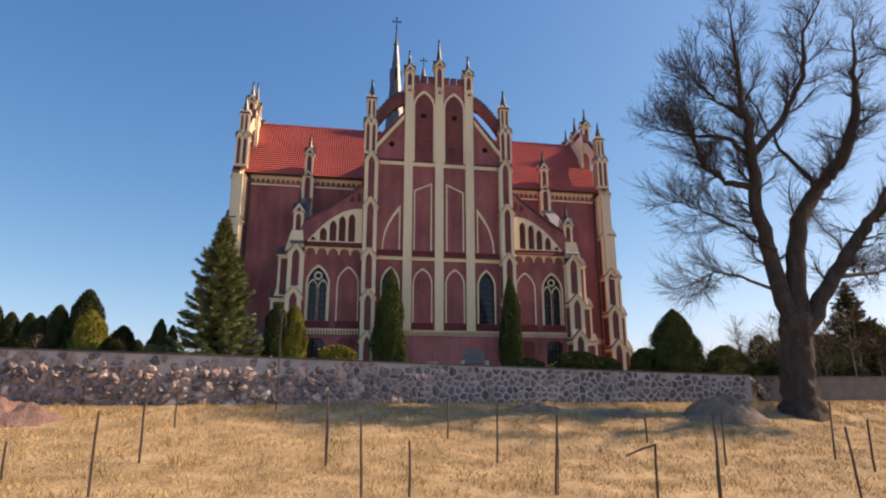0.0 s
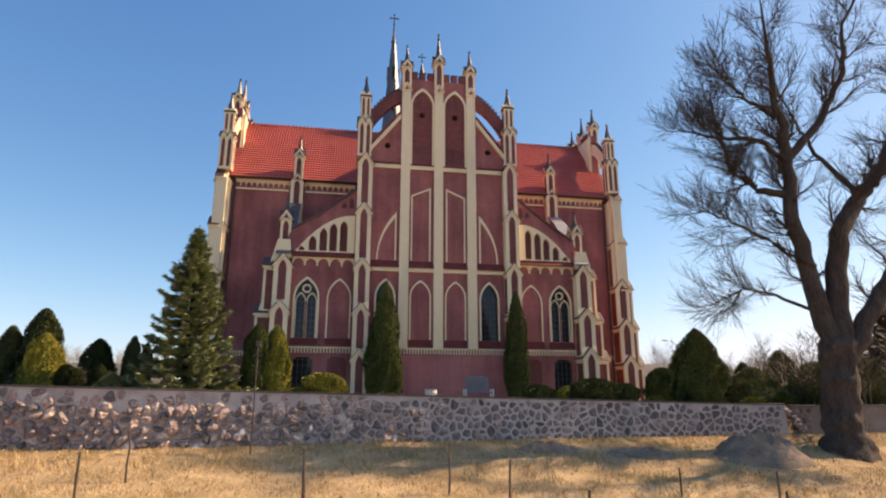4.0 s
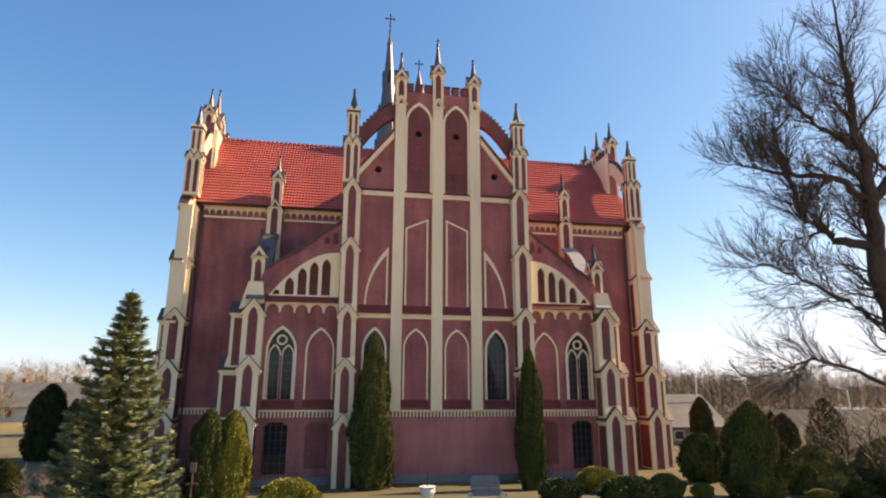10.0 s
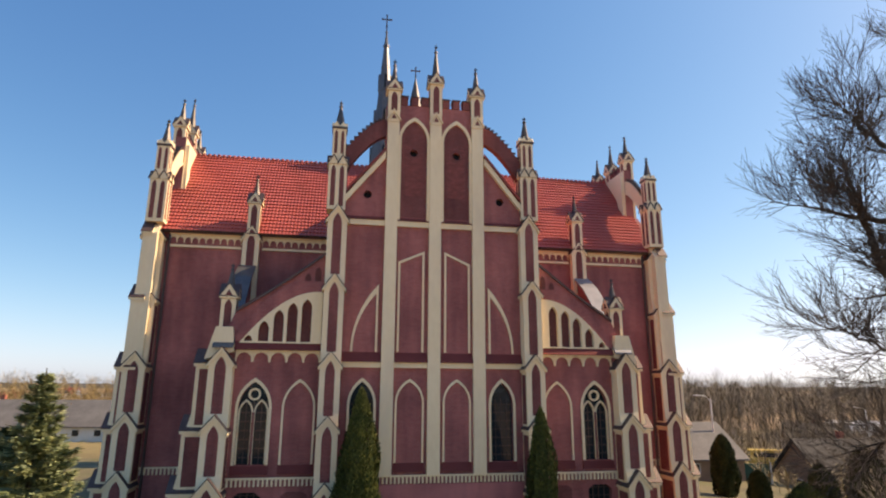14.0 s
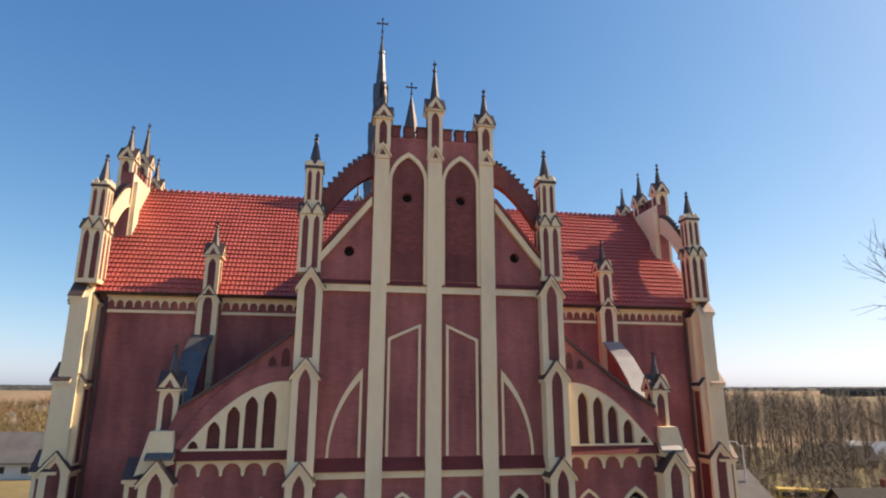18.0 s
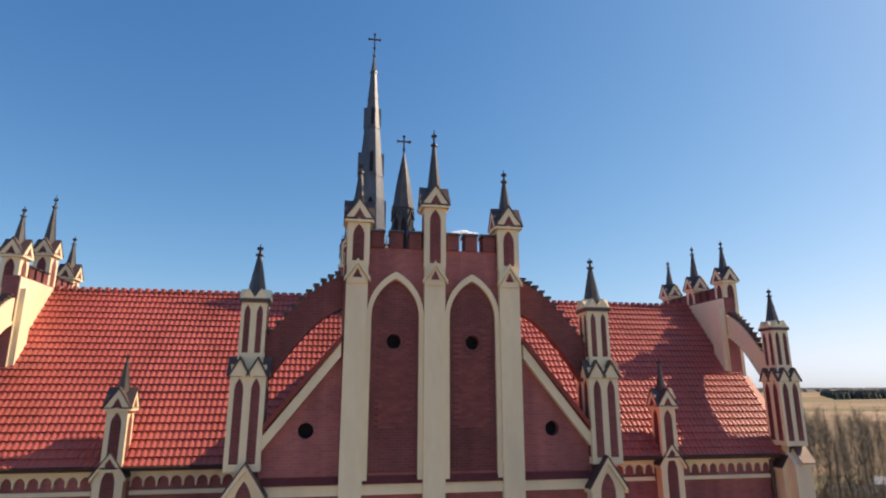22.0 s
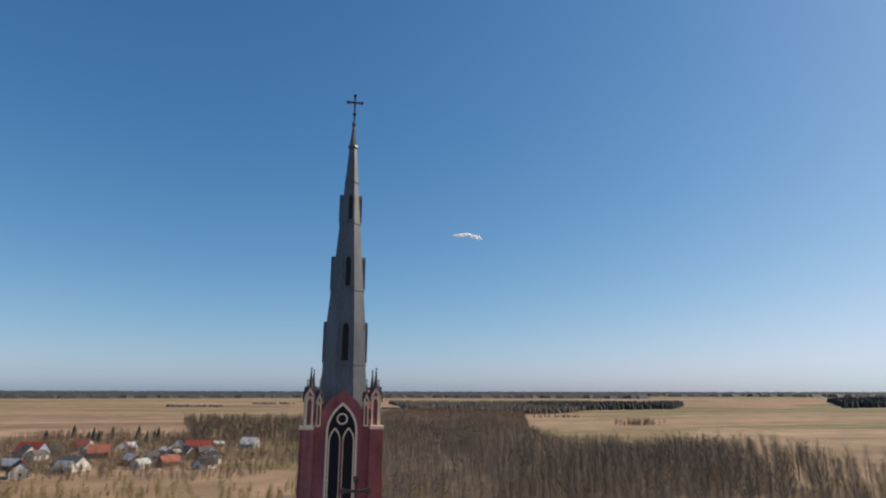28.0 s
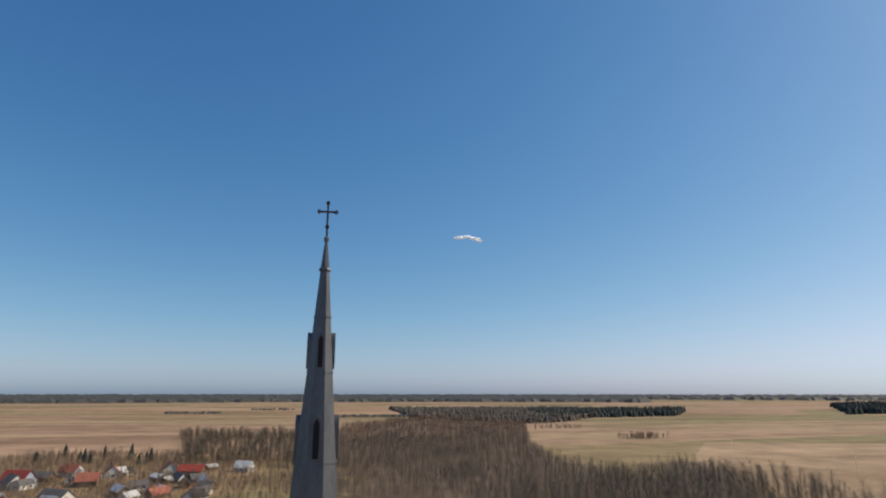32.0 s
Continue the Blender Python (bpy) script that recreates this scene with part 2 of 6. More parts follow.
def chevron(w, zs, za, t):
    return [(-w, zs), (0, za), (w, zs), (w, zs + t), (0, za + t * 1.3), (-w, zs + t)]


def pinnacle(m, w, z0, z1, tip, tiers=1, parent=None):
    """A square turret from z0 up to its gablets at z1, with a metal spire to tip; parts hang on its shaft."""
    parent = parent or church
    h = w / 2
    if tiers == 2:                       # a slimmer upper stage over twin niches
        zm = z0 + (z1 - z0) * 0.6
        k = 0.74
        shaft = part("pinnacle", boxed(-h, h, -h, h, z0, zm), CREAM, parent)
        shaft.matrix_basis = m
        part("upper_stage", boxed(-h * k, h * k, -h * k, h * k, zm, z1), CREAM, shaft)
        for s in (-1, 1):
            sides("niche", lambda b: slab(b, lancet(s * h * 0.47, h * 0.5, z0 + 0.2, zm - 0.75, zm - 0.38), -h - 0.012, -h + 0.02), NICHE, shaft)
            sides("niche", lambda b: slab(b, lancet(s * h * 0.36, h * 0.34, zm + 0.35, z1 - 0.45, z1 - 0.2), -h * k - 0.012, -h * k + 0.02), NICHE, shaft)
            sides("gablet", lambda b: slab(b, [(s * h * 0.5 - h * 0.54, zm - 0.33), (s * h * 0.5 + h * 0.54, zm - 0.33), (s * h * 0.5, zm + 0.14)], -h - 0.07, -h * 0.3), CREAM, shaft)
            sides("coping", lambda b: slab(b, [(s * h * 0.5 + x, z) for x, z in chevron(h * 0.6, zm - 0.34, zm + 0.15, 0.07)], -h - 0.11, -h * 0.3), METAL_BROWN, shaft)
            sides("gablet", lambda b: slab(b, [(s * h * 0.37 - h * 0.4, z1), (s * h * 0.37 + h * 0.4, z1), (s * h * 0.37, z1 + 0.3)], -h * 0.88, -h * 0.3), CREAM, shaft)
        part("cornice", boxed(-h * 0.86, h * 0.86, -h * 0.86, h * 0.86, z1 - 0.12, z1), METAL_BROWN, shaft)
        r = h * 0.62
    else:
        shaft = part("pinnacle", boxed(-h, h, -h, h, z0, z1), CREAM, parent)
        shaft.matrix_basis = m
        sides("niche", lambda b: slab(b, lancet(0, w * 0.5, z0 + 0.12, z1 - 0.55, z1 - 0.16), -h - 0.012, -h + 0.02), NICHE, shaft)
        sides("niche", lambda b: slab(b, [(-w * 0.25, z1 + 0.02), (w * 0.25, z1 + 0.02), (0, z1 + 0.34)], -h - 0.125, -h), NICHE, shaft)
        sides("gablet", lambda b: slab(b, [(-h - 0.08, z1 - 0.1), (h + 0.08, z1 - 0.1), (h + 0.08, z1), (0, z1 + 0.62), (-h - 0.08, z1)], -h - 0.11, -h * 0.2), CREAM, shaft)
        sides("coping", lambda b: slab(b, chevron(h + 0.11, z1 - 0.03, z1 + 0.63, 0.06), -h - 0.135, -h * 0.1), METAL_BROWN, shaft)
        r = h * 0.8
    bm = bmesh.new()
    zb = z1 + (0.05 if tiers == 2 else 0.1)
    zk = zb + (tip - zb) * 0.78
    cone(bm, 0, 0, zb, zk, r * 1.05, r * 0.22, 8, math.pi / 8)
    part("spire", bm, ZINC, shaft, "grey sheet-metal spire")
    bm = bmesh.new()
    cone(bm, 0, 0, zk, zk + 0.06, r * 0.42, r * 0.38, 8, math.pi / 8)
    cone(bm, 0, 0, zk + 0.06, tip, r * 0.17, r * 0.05, 6)
    for k in range(4):                   # the leaves of the finial
        a = k * math.pi / 2
        x, y = math.cos(a) * r * 0.2, math.sin(a) * r * 0.2
        zf = zk + (tip - zk) * 0.62
        box(bm, x - 0.03, x + 0.03, y - 0.03, y + 0.03, zf - 0.045, zf + 0.045)
    part("finial", bm, ZINC, shaft)
    return shaft


def buttress(m, w, stages, back=0.5, side=True):
    """stages, from the foot: foot, shoulder, apex of the gablet, how far it stands out. Local -y is outwards."""
    body = None
    for n, (z0, zs, za, d) in enumerate(stages):
        bm = slabbed([(-w / 2, z0), (w / 2, z0), (w / 2, zs), (0, za - 0.06), (-w / 2, zs)], -d, back)
        stage = part("stage" if body else "buttress", bm, CREAM, body or church)
        if not body:
            body = stage
            body.matrix_basis = m
        if n + 1 < len(stages):           # sloped shoulder behind the gablet
            e = stages[n + 1][3]
            part("weathering", slabbed([(-d + 0.12, zs - 0.05), (-e, zs - 0.05), (-e, za + 0.25)], -w / 2 + 0.02, w / 2 - 0.02, "x"), CREAM, body)
        nw = w * 0.46
        zt = za - 0.33
        # proud plate for a recess, darkened by colour
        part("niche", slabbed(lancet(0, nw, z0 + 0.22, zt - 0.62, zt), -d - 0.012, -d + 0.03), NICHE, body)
        if side and d > 0.7:
            for s in (-1, 1):
                x = s * w / 2
                part("panel", slabbed([(-d + 0.18, z0 + 0.3), (-0.12, z0 + 0.3), (-0.12, zs - 0.25), (-d + 0.18, zs - 0.25)], x - 0.012, x + 0.012, "x"), NICHE, body)
        part("gablet", slabbed(chevron(w / 2 + 0.09, zs - 0.12, za - 0.06, 0.14), -d - 0.10, back * 0.5), CREAM, body)
        part("coping", slabbed(chevron(w / 2 + 0.12, zs + 0.02, za + 0.125, 0.04), -d - 0.125, back * 0.5), METAL_BROWN, body)
    return body


def arch_window(m, cx, w, z0, zs, zt, tracery=False):
    """A glazed pointed window in a wall whose face is at y = 0: moulding, pane, bars."""
    fr = part("window", slabbed(hood(cx, w, z0, zs, zt, 0.13), -0.07, 0.02), CREAM, church)
    fr.matrix_basis = m
    part("pane", slabbed(lancet(cx, w + 0.04, z0 - 0.02, zs, zt), 0.26, 0.28), GLASS, fr)
    bm = bmesh.new()
    if tracery:
        q = w / 4
        for s in (-1, 1):
            slab(bm, hood(cx + s * q, w / 2 - 0.16, z0, zs - 0.25, zs + 0.3, 0.07), 0.06, 0.2)
        ring_slab(bm, cx, zs + (zt - zs) * 0.52, 0.2, 0.3, 0.05, 0.2)
        part("tracery", bm, CREAM, fr)
        part("mullion", boxed(cx - 0.06, cx + 0.06, 0.055, 0.24, z0, zs - 0.2), NICHE, fr)
    bm = bmesh.new()
    z = z0 + 0.3
    while z < zs + 0.2:
        box(bm, cx - w / 2, cx + w / 2, 0.22, 0.255, z, z + 0.035)
        z += 0.42
    for k in range(1, 4):
        x = cx - w / 2 + w * k / 4
        box(bm, x - 0.015, x + 0.015, 0.225, 0.25, z0, zs + 0.3)
    part("glazing_bar", bm, METAL_BROWN, fr)
    part("sill", slabbed([(-0.16, z0 - 0.42), (0.02, z0 - 0.42), (0.25, z0 + 0.01), (0.02, z0 + 0.01)], cx - w / 2 - 0.15, cx + w / 2 + 0.15, "x"), SILL, fr)
    return fr


def blind_arch(m, cx, w, z0, zs, zt, sill=True):
    fr = part("blind_arch", slabbed(hood(cx, w, z0, zs, zt, 0.10), -0.07, 0.01), CREAM, church)
    fr.matrix_basis = m
    if sill:
        part("sill", slabbed([(-0.16, z0 - 0.42), (0.01, z0 - 0.42), (0.01, z0 + 0.02)], cx - w / 2 - 0.12, cx + w / 2 + 0.12, "x"), SILL, fr)
    return fr


def dentils(m, x0, x1, zt, step=0.2):
    """A cream band over a row of small blocks."""
    bm = boxed(x0, x1, -0.12, 0.01, zt - 0.09, zt)
    n = round((x1 - x0) / step)
    for i in range(n):
        x = x0 + (i + 0.5) * (x1 - x0) / n
        box(bm, x - 0.045, x + 0.045, -0.10, 0.005, zt - 0.4, zt - 0.09)
    o = part("dentil_course", bm, CREAM, church)
    o.matrix_basis = m
    return o


def corbel_arches(m, x0, x1, zt, step, drop=0.5):
    """A cream frieze of small hanging arches."""
    n = max(2, round((x1 - x0) / step))
    s = (x1 - x0) / n
    frieze = part("corbel_frieze", boxed(x0, x1, -0.1, 0.0, zt - 0.13, zt), CREAM, church)
    frieze.matrix_basis = m
    arch = [(x, z) for x, z in lancet(0, s * 0.86, -drop - 0.1, -drop + 0.02, -0.12, 4)[2:]]
    first = part("corbel_arch", slabbed([(-s / 2, -0.13), (-s / 2, -drop - 0.12), (-s * 0.43, -drop - 0.06)] + arch[::-1] + [(s * 0.43, -drop - 0.06), (s / 2, -drop - 0.12), (s / 2, -0.13)], -0.10, 0.0), CREAM, frieze)
    first.matrix_basis = Matrix.Translation((x0 + 0.5 * s, 0, zt))
    for i in range(1, n):
        again("corbel_arch", first, frieze, Matrix.Translation((x0 + (i + 0.5) * s, 0, zt)))
    return frieze


def gable_end(m, full=True, tall=True):
    """The high gabled front, 10.6 m wide: choir front in full, transept ends by the same pattern."""
    rot = m.to_3x3().to_4x4()
    foot = BASE if full else 17.4
    sink = 0.0 if full else 0.6
    outer = [(-5.0, foot), (5.0, foot), (5.0, 17.9 - sink), (4.95, 18.45 - sink), (2.83, 21.2 - sink), (2.83, 24.5), (-2.83, 24.5), (-2.83, 21.2 - sink), (-4.95, 18.45 - sink), (-5.0, 17.9 - sink)]
    holes = [disc(s * 1.24, 21.56, 0.23) for s in (-1, 1)] + [disc(s * 3.75, 18.95, 0.23) for s in (-1, 1)]
    if full:
        holes += [lancet(s * 3.67, 1.2, 4.95, 7.75, 8.9) for s in (-1, 1)]
    w = part("wall", holed(outer, holes, 0.0, 0.6), BRICK, church)
    w.matrix_basis = m
    for s in (-1, 1):
        for cx, cz in ((1.24, 21.56), (3.75, 18.95)):
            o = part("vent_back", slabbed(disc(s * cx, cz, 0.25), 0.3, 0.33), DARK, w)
    lining = part("gable_lining", slabbed([(-4.9, 17.5), (4.9, 17.5), (2.86, 20.6), (2.86, 24.45), (-2.86, 24.45), (-2.86, 20.6)], 0.603, 0.64), CREAM, church)
    lining.matrix_basis = m
    for x in (-2.43, 0, 2.43):
        p = part("pilaster", boxed(x - 0.33, x + 0.33, -0.22, 0.0, 4.35 if full else 17.4, 24.0), CREAM, church)
        p.matrix_basis = m
        part("pilaster_back", boxed(x - 0.36, x + 0.36, 0.645, 0.85, 21.0, 24.0), CREAM, p)
        b = bmesh.new()                 # small gablet at the foot of the pinnacle
        for sg in (-1, 1):
            slab(b, [(x + sg * 0.40, 23.35), (x + sg * 0.40, 23.47), (x, 24.08), (x, 23.93)], -0.34, -0.2)
        slab(b, [(x - 0.33, 23.3), (x + 0.33, 23.3), (x, 23.95)], -0.27, -0.2)
        part("gablet", b, CREAM, p)
        part("niche", slabbed([(x - 0.14, 23.48), (x + 0.14, 23.48), (x, 23.78)], -0.285, -0.2), NICHE, p)
        pinnacle(m @ pose(x, 0.12, 0), 0.70, 23.9, 25.95 if x == 0 and tall else 25.35, 28.75 if x == 0 and tall else 27.75 if x == 0 else 27.45)
    for s in (-1, 1):
        # the tall pointed panels between the pilasters
        a = part("arch_moulding", slabbed(hood(s * 1.22, 1.48, 17.5, 22.3, 23.5, 0.15, 9), -0.12, 0.0), CREAM, church)
        a.matrix_basis = m
        if full:
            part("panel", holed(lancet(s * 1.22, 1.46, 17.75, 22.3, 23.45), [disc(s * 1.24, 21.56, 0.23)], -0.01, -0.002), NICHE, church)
        for k in range(3):
            x = s * (0.62 + 0.6 * k)
            o = part("merlon", boxed(x - 0.2, x + 0.2, -0.06, 0.5, 24.5, 25.0), NICHE, church)
            o.matrix_basis = m
            part("cap", slabbed([(-0.12, 25.0), (0.56, 25.0), (0.56, 25.05), (0.22, 25.17), (-0.12, 25.05)], x - 0.24, x + 0.24, "x"), METAL_BROWN, o)
        dz, back = (0.0, 0.7) if full else (-0.95, 0.3)
        rake = part("raking_coping", slabbed([(s * 5.15, 18.15 + dz), (s * 5.25, 18.42 + dz), (s * 2.83, 21.5 + dz), (s * 2.83, 21.08 + dz)], -0.2, back), CREAM, church)
        rake.matrix_basis = m
        part("tile_edge", slabbed([(s * 5.35, 18.42 + dz), (s * 5.4, 18.56 + dz), (s * 2.83, 21.72 + dz), (s * 2.83, 21.51 + dz)], -0.28, back + 0.1), SHEET_RED, rake)
        # the arch that flies from the corner turret to the raised middle
        rise = [(k / 12, 0.3 * k / 12 + 0.7 * math.sin(k / 12 * math.pi / 2)) for k in range(13)]
        top = [(5.1 - 2.27 * t, 21.55 + 2.05 * r) for t, r in rise]
        low = [(4.98 - 2.15 * t, 20.3 + 2.25 * r) for t, r in rise]
        fly = part("flying_arch", slabbed([(s * x, z) for x, z in top + low[::-1]], 0.15, 0.55), NICHE if full else CREAM, church)
        fly.matrix_basis = m
        if not full:
            part("arch_edge", slabbed([(s * x, z) for x, z in [(p, q + 0.0) for p, q in low] + [(p, q + 0.14) for p, q in low[::-1]]], 0.1, 0.6), CREAM, fly)
        leaf = None
        for i in range(10):
            t = (i + 0.5) / 10.4
            at = Matrix.Translation((s * (5.05 - 2.22 * t), 0.35, 21.55 + 2.05 * (0.3 * t + 0.7 * math.sin(t * math.pi / 2))))
            if leaf is None:
                b = boxed(-0.06, 0.06, -0.13, 0.13, -0.05, 0.12)
                box(b, -0.1, 0.1, -0.17, 0.17, 0.12, 0.2)
                leaf = part("crocket", b, METAL_BROWN, fly)
                leaf.matrix_basis = at
            else:
                again("crocket", leaf, fly, at)
        pinnacle(m @ pose(s * 5.42, 0.2, 0), 0.98, 17.9, 22.75, 24.5, 2)
        if not full:
            buttress(m @ pose(s * 5.42, 0, 0), 1.15, [(BASE, 3.5, 4.2, 1.2), (3.5, 6.4, 7.1, 0.95), (6.4, 9.6, 10.3, 0.72), (9.6, 13.4, 14.1, 0.46), (13.4, 17.2, 18.0, 0.26)])


gable_end(pose(0, 0, 0))
I4 = Matrix.Identity(4)
FRONT = Matrix.Identity(4)
part("band", boxed(-5.0, 5.0, -0.13, 0.0, 17.18, 17.48), CREAM, church)
part("band", boxed(-5.0, 5.0, -0.13, 0.0, 9.6, 9.88), CREAM, church)
for s in (-1, 1):
    for x0, x1 in ((0.34, 2.09), (2.77, 4.9)):
        a, b = sorted((s * x0, s * x1))
        part("sill", slabbed([(-0.26, 9.88), (0.01, 9.88), (0.01, 10.4)], a, b, "x"), SILL, church)
        part("sill", slabbed([(-0.2, 17.48), (0.01, 17.48), (0.01, 17.7)], a, b, "x"), SILL, church)
    # panels with a slanted head, and the quarter arches beside them
    t = 0.11
    part("panel_moulding", slabbed([(s * x, z) for x, z in ((0.55, 10.42), (0.55, 15.85), (1.97, 15.22), (1.97, 10.42), (1.97 - t, 10.42), (1.97 - t, 15.13), (0.55 + t, 15.68), (0.55 + t, 10.42))], -0.07, 0.01), CREAM, church)
    def half(w, h):
        r = (w * w + h * h) / (2 * w)
        return [(w - r + r * math.cos(a), r * math.sin(a)) for a in [math.asin(h / r) * k / 10 for k in range(11)]]
    o_, i_ = half(1.38, 3.55), half(1.38 - 2 * t, 3.05)
    part("quarter_arch", slabbed([(s * x, z) for x, z in [(2.98 + x, 10.4 + z) for x, z in o_] + [(2.98, 10.4), (2.98 + t, 10.4)] + [(2.98 + t + x, 10.4 + z) for x, z in i_[::-1]]], -0.07, 0.01), CREAM, church)
    blind_arch(FRONT, s * 1.24, 1.3, 4.95, 7.85, 8.9)
    arch_window(FRONT, s * 3.67, 1.2, 4.95, 7.75, 8.9)
    buttress(pose(s * 5.3, 0, 0), 1.02, [(BASE, 3.45, 4.1, 1.3), (3.45, 6.5, 7.1, 1.08), (6.5, 9.55, 10.2, 0.86), (9.55, 13.5, 14.2, 0.64), (13.5, 17.2, 18.0, 0.42)])
dentils(FRONT, -4.8, 4.8, 4.38)
part("lower_wall", boxed(-5.0, 5.0, -0.05, 0.0, BASE, 3.95), BRICK_PINK, church)
PLINTH = mottled("plinth_stone", (0.17, 0.15, 0.145), (0.31, 0.28, 0.27), 1.4, 0.9, relief=0.02)
part("plinth", boxed(-4.8, 4.8, -0.14, -0.05, BASE - 0.6, 0.85), PLINTH, church)

# the aisles beside the choir
for s in (-1, 1):
    def sx(pts):
        return [(s * x, z) for x, z in pts]
    crest = [(10.1 - 4.3 * t, 12.3 + 3.15 * t - 0.12 * math.sin(t * math.pi)) for t in [k / 12 for k in range(13)]]
    holes = [sx(lancet(8.9, 1.45, 4.95, 7.6, 8.85)), sx([(8.28, 1.0), (9.58, 1.0), (9.58, 3.5), (9.3, 3.72), (8.56, 3.72), (8.28, 3.5)])]
    part("aisle_wall", holed(sx([(5.7, BASE), (10.4, BASE), (10.4, 11.6), *crest, (5.7, 15.2)]), holes, 0.0, 0.55), BRICK, church)
    part("crest_coping", slabbed(sx([(x, z - 0.02) for x, z in crest] + [(x, z + 0.13) for x, z in crest[::-1]]), -0.12, 0.7), METAL_BROWN, church)
    # the cream field with its row of openings that follow the curve
    arc = [(6.1 + 3.7 * u, 10.75 + 2.65 * (1 - u ** 1.9)) for u in [1 - k / 14 for k in range(15)]]
    rim = [(6.0 + 4.05 * u, 11.0 + 2.95 * (1 - u ** 2.5)) for u in [1 - k / 14 for k in range(15)]]
    for cx, zt in ((6.15, 14.75), (6.66, 14.4)):
        # flat plate; its depth is only painted, as recess shade in the brick
        part("crest_niche", slabbed(sx(lancet(cx, 0.32, 14.0, zt - 0.3, zt)), -0.014, 0.01), NICHE_SHADED, church)
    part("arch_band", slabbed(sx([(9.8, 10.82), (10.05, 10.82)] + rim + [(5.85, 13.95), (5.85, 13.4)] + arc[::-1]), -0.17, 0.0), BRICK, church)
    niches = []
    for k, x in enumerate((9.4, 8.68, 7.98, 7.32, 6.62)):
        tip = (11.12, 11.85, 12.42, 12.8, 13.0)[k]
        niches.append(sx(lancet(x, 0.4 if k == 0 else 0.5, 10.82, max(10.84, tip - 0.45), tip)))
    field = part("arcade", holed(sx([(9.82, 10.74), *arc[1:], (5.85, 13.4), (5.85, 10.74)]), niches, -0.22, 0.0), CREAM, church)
    # dark sheet behind the openings, with their shade in its colour
    part("arcade_back", slabbed(sx([(9.82, 10.74), *arc[1:], (5.85, 13.4), (5.85, 10.74)]), -0.014, -0.003), NICHE_SHADED, church)
    part("ledge", slabbed([(-0.35, 10.4), (0.0, 10.4), (0.0, 10.82), (-0.12, 10.82)], *sorted((s * 5.8, s * 10.0)), "x"), SILL, church)
    corbel_arches(FRONT, *sorted((s * 5.85, s * 9.95)), 10.4, 0.78, 0.5)
    arch_window(FRONT, s * 8.9, 1.45, 4.95, 7.6, 8.85, True)
    blind_arch(FRONT, s * 6.75, 1.42, 4.95, 7.6, 8.85)
    dentils(FRONT, *sorted((s * 5.85, s * 9.95)), 4.38)
    cw = part("cellar_window", slabbed(sx([(8.26, 0.98), (9.6, 0.98), (9.6, 3.74), (8.26, 3.74)]), 0.3, 0.32), GLASS, church)
    b = bmesh.new()
    for k in range(5):
        x = s * (8.3 + 0.31 * k)
        box(b, x - 0.02, x + 0.02, 0.2, 0.24, 1.0, 3.7)
    for k in range(7):
        box(b, *sorted((s * 8.28, s * 9.58)), 0.21, 0.23, 1.15 + 0.4 * k, 1.18 + 0.4 * k)
    part("grille", b, METAL_BROWN, cw)
    part("blind_panel", slabbed(sx([(6.1, 1.3), (7.35, 1.3), (7.35, 3.55), (7.1, 3.72), (6.35, 3.72), (6.1, 3.55)]), -0.02, 0.0), NICHE, church)
    part("plinth", boxed(*sorted((s * 5.9, s * 10.0)), -0.1, 0.0, BASE - 0.6, 0.85), PLINTH, church)
    buttress(pose(s * 10.5, 0, 0), 1.12, [(BASE, 3.7, 4.4, 1.25), (3.7, 6.5, 7.15, 0.95), (6.5, 9.6, 10.35, 0.65)])
    buttress(pose(s * 10.6, 0.75, 0, 0, 0, s * 90), 1.1, [(BASE, 3.7, 4.3, 1.85), (3.7, 6.5, 7.1, 1.55), (6.5, 9.7, 10.3, 1.2)])
    part("aisle_side_wall", boxed(*sorted((s * 10.2, s * 10.85)), 0.55, 4.6, BASE, 10.6), BRICK, church)
    part("turret_foot", slabbed([(s * 10.0, 10.3), (s * 11.35, 9.9), (s * 11.1, 10.9), (s * 10.95, 11.5), (s * 10.15, 11.5)], -0.35, 1.2), CREAM, church)
    # left slab takes dark METAL: the choir's shade put into the colour
    part("weathering", slabbed([(-0.55, 10.45), (0.6, 11.5), (0.6, 11.56), (-0.55, 10.55)], *sorted((s * 10.02, s * 11.0)), "x"), SHEET_PALE if s > 0 else METAL, church)
    pinnacle(pose(s * 10.55, 0.55, 0), 0.72, 11.3, 13.1, 14.9)
    # the sheet-covered ramp from the turret up to the transept
    ramp_pts = [(1.0, 11.5), (1.0, 12.2), (2.0, 13.4), (3.2, 14.6), (4.5, 15.5), (4.9, 15.5), (4.9, 11.5)]
    part("ramp_wall", slabbed(ramp_pts, *sorted((s * 10.15, s * 10.75)), "x"), BRICK, church)
    # left cover darkened the same way, for the shade beside the choir
    part("ramp_cover", slabbed([(0.9, 12.15), (1.0, 12.3), (2.0, 13.52), (3.2, 14.72), (4.5, 15.62), (4.5, 15.5), (3.2, 14.58), (2.0, 13.38)], *sorted((s * 9.95, s * 10.95)), "x"), SHEET_PALE if s > 0 else METAL, church)
    part("aisle_roof", slabbed(sx([(5.6, 14.6), (10.3, 11.4), (10.3, 11.2), (5.6, 14.4)]), 0.5, 4.7), SHEET_RED, church)

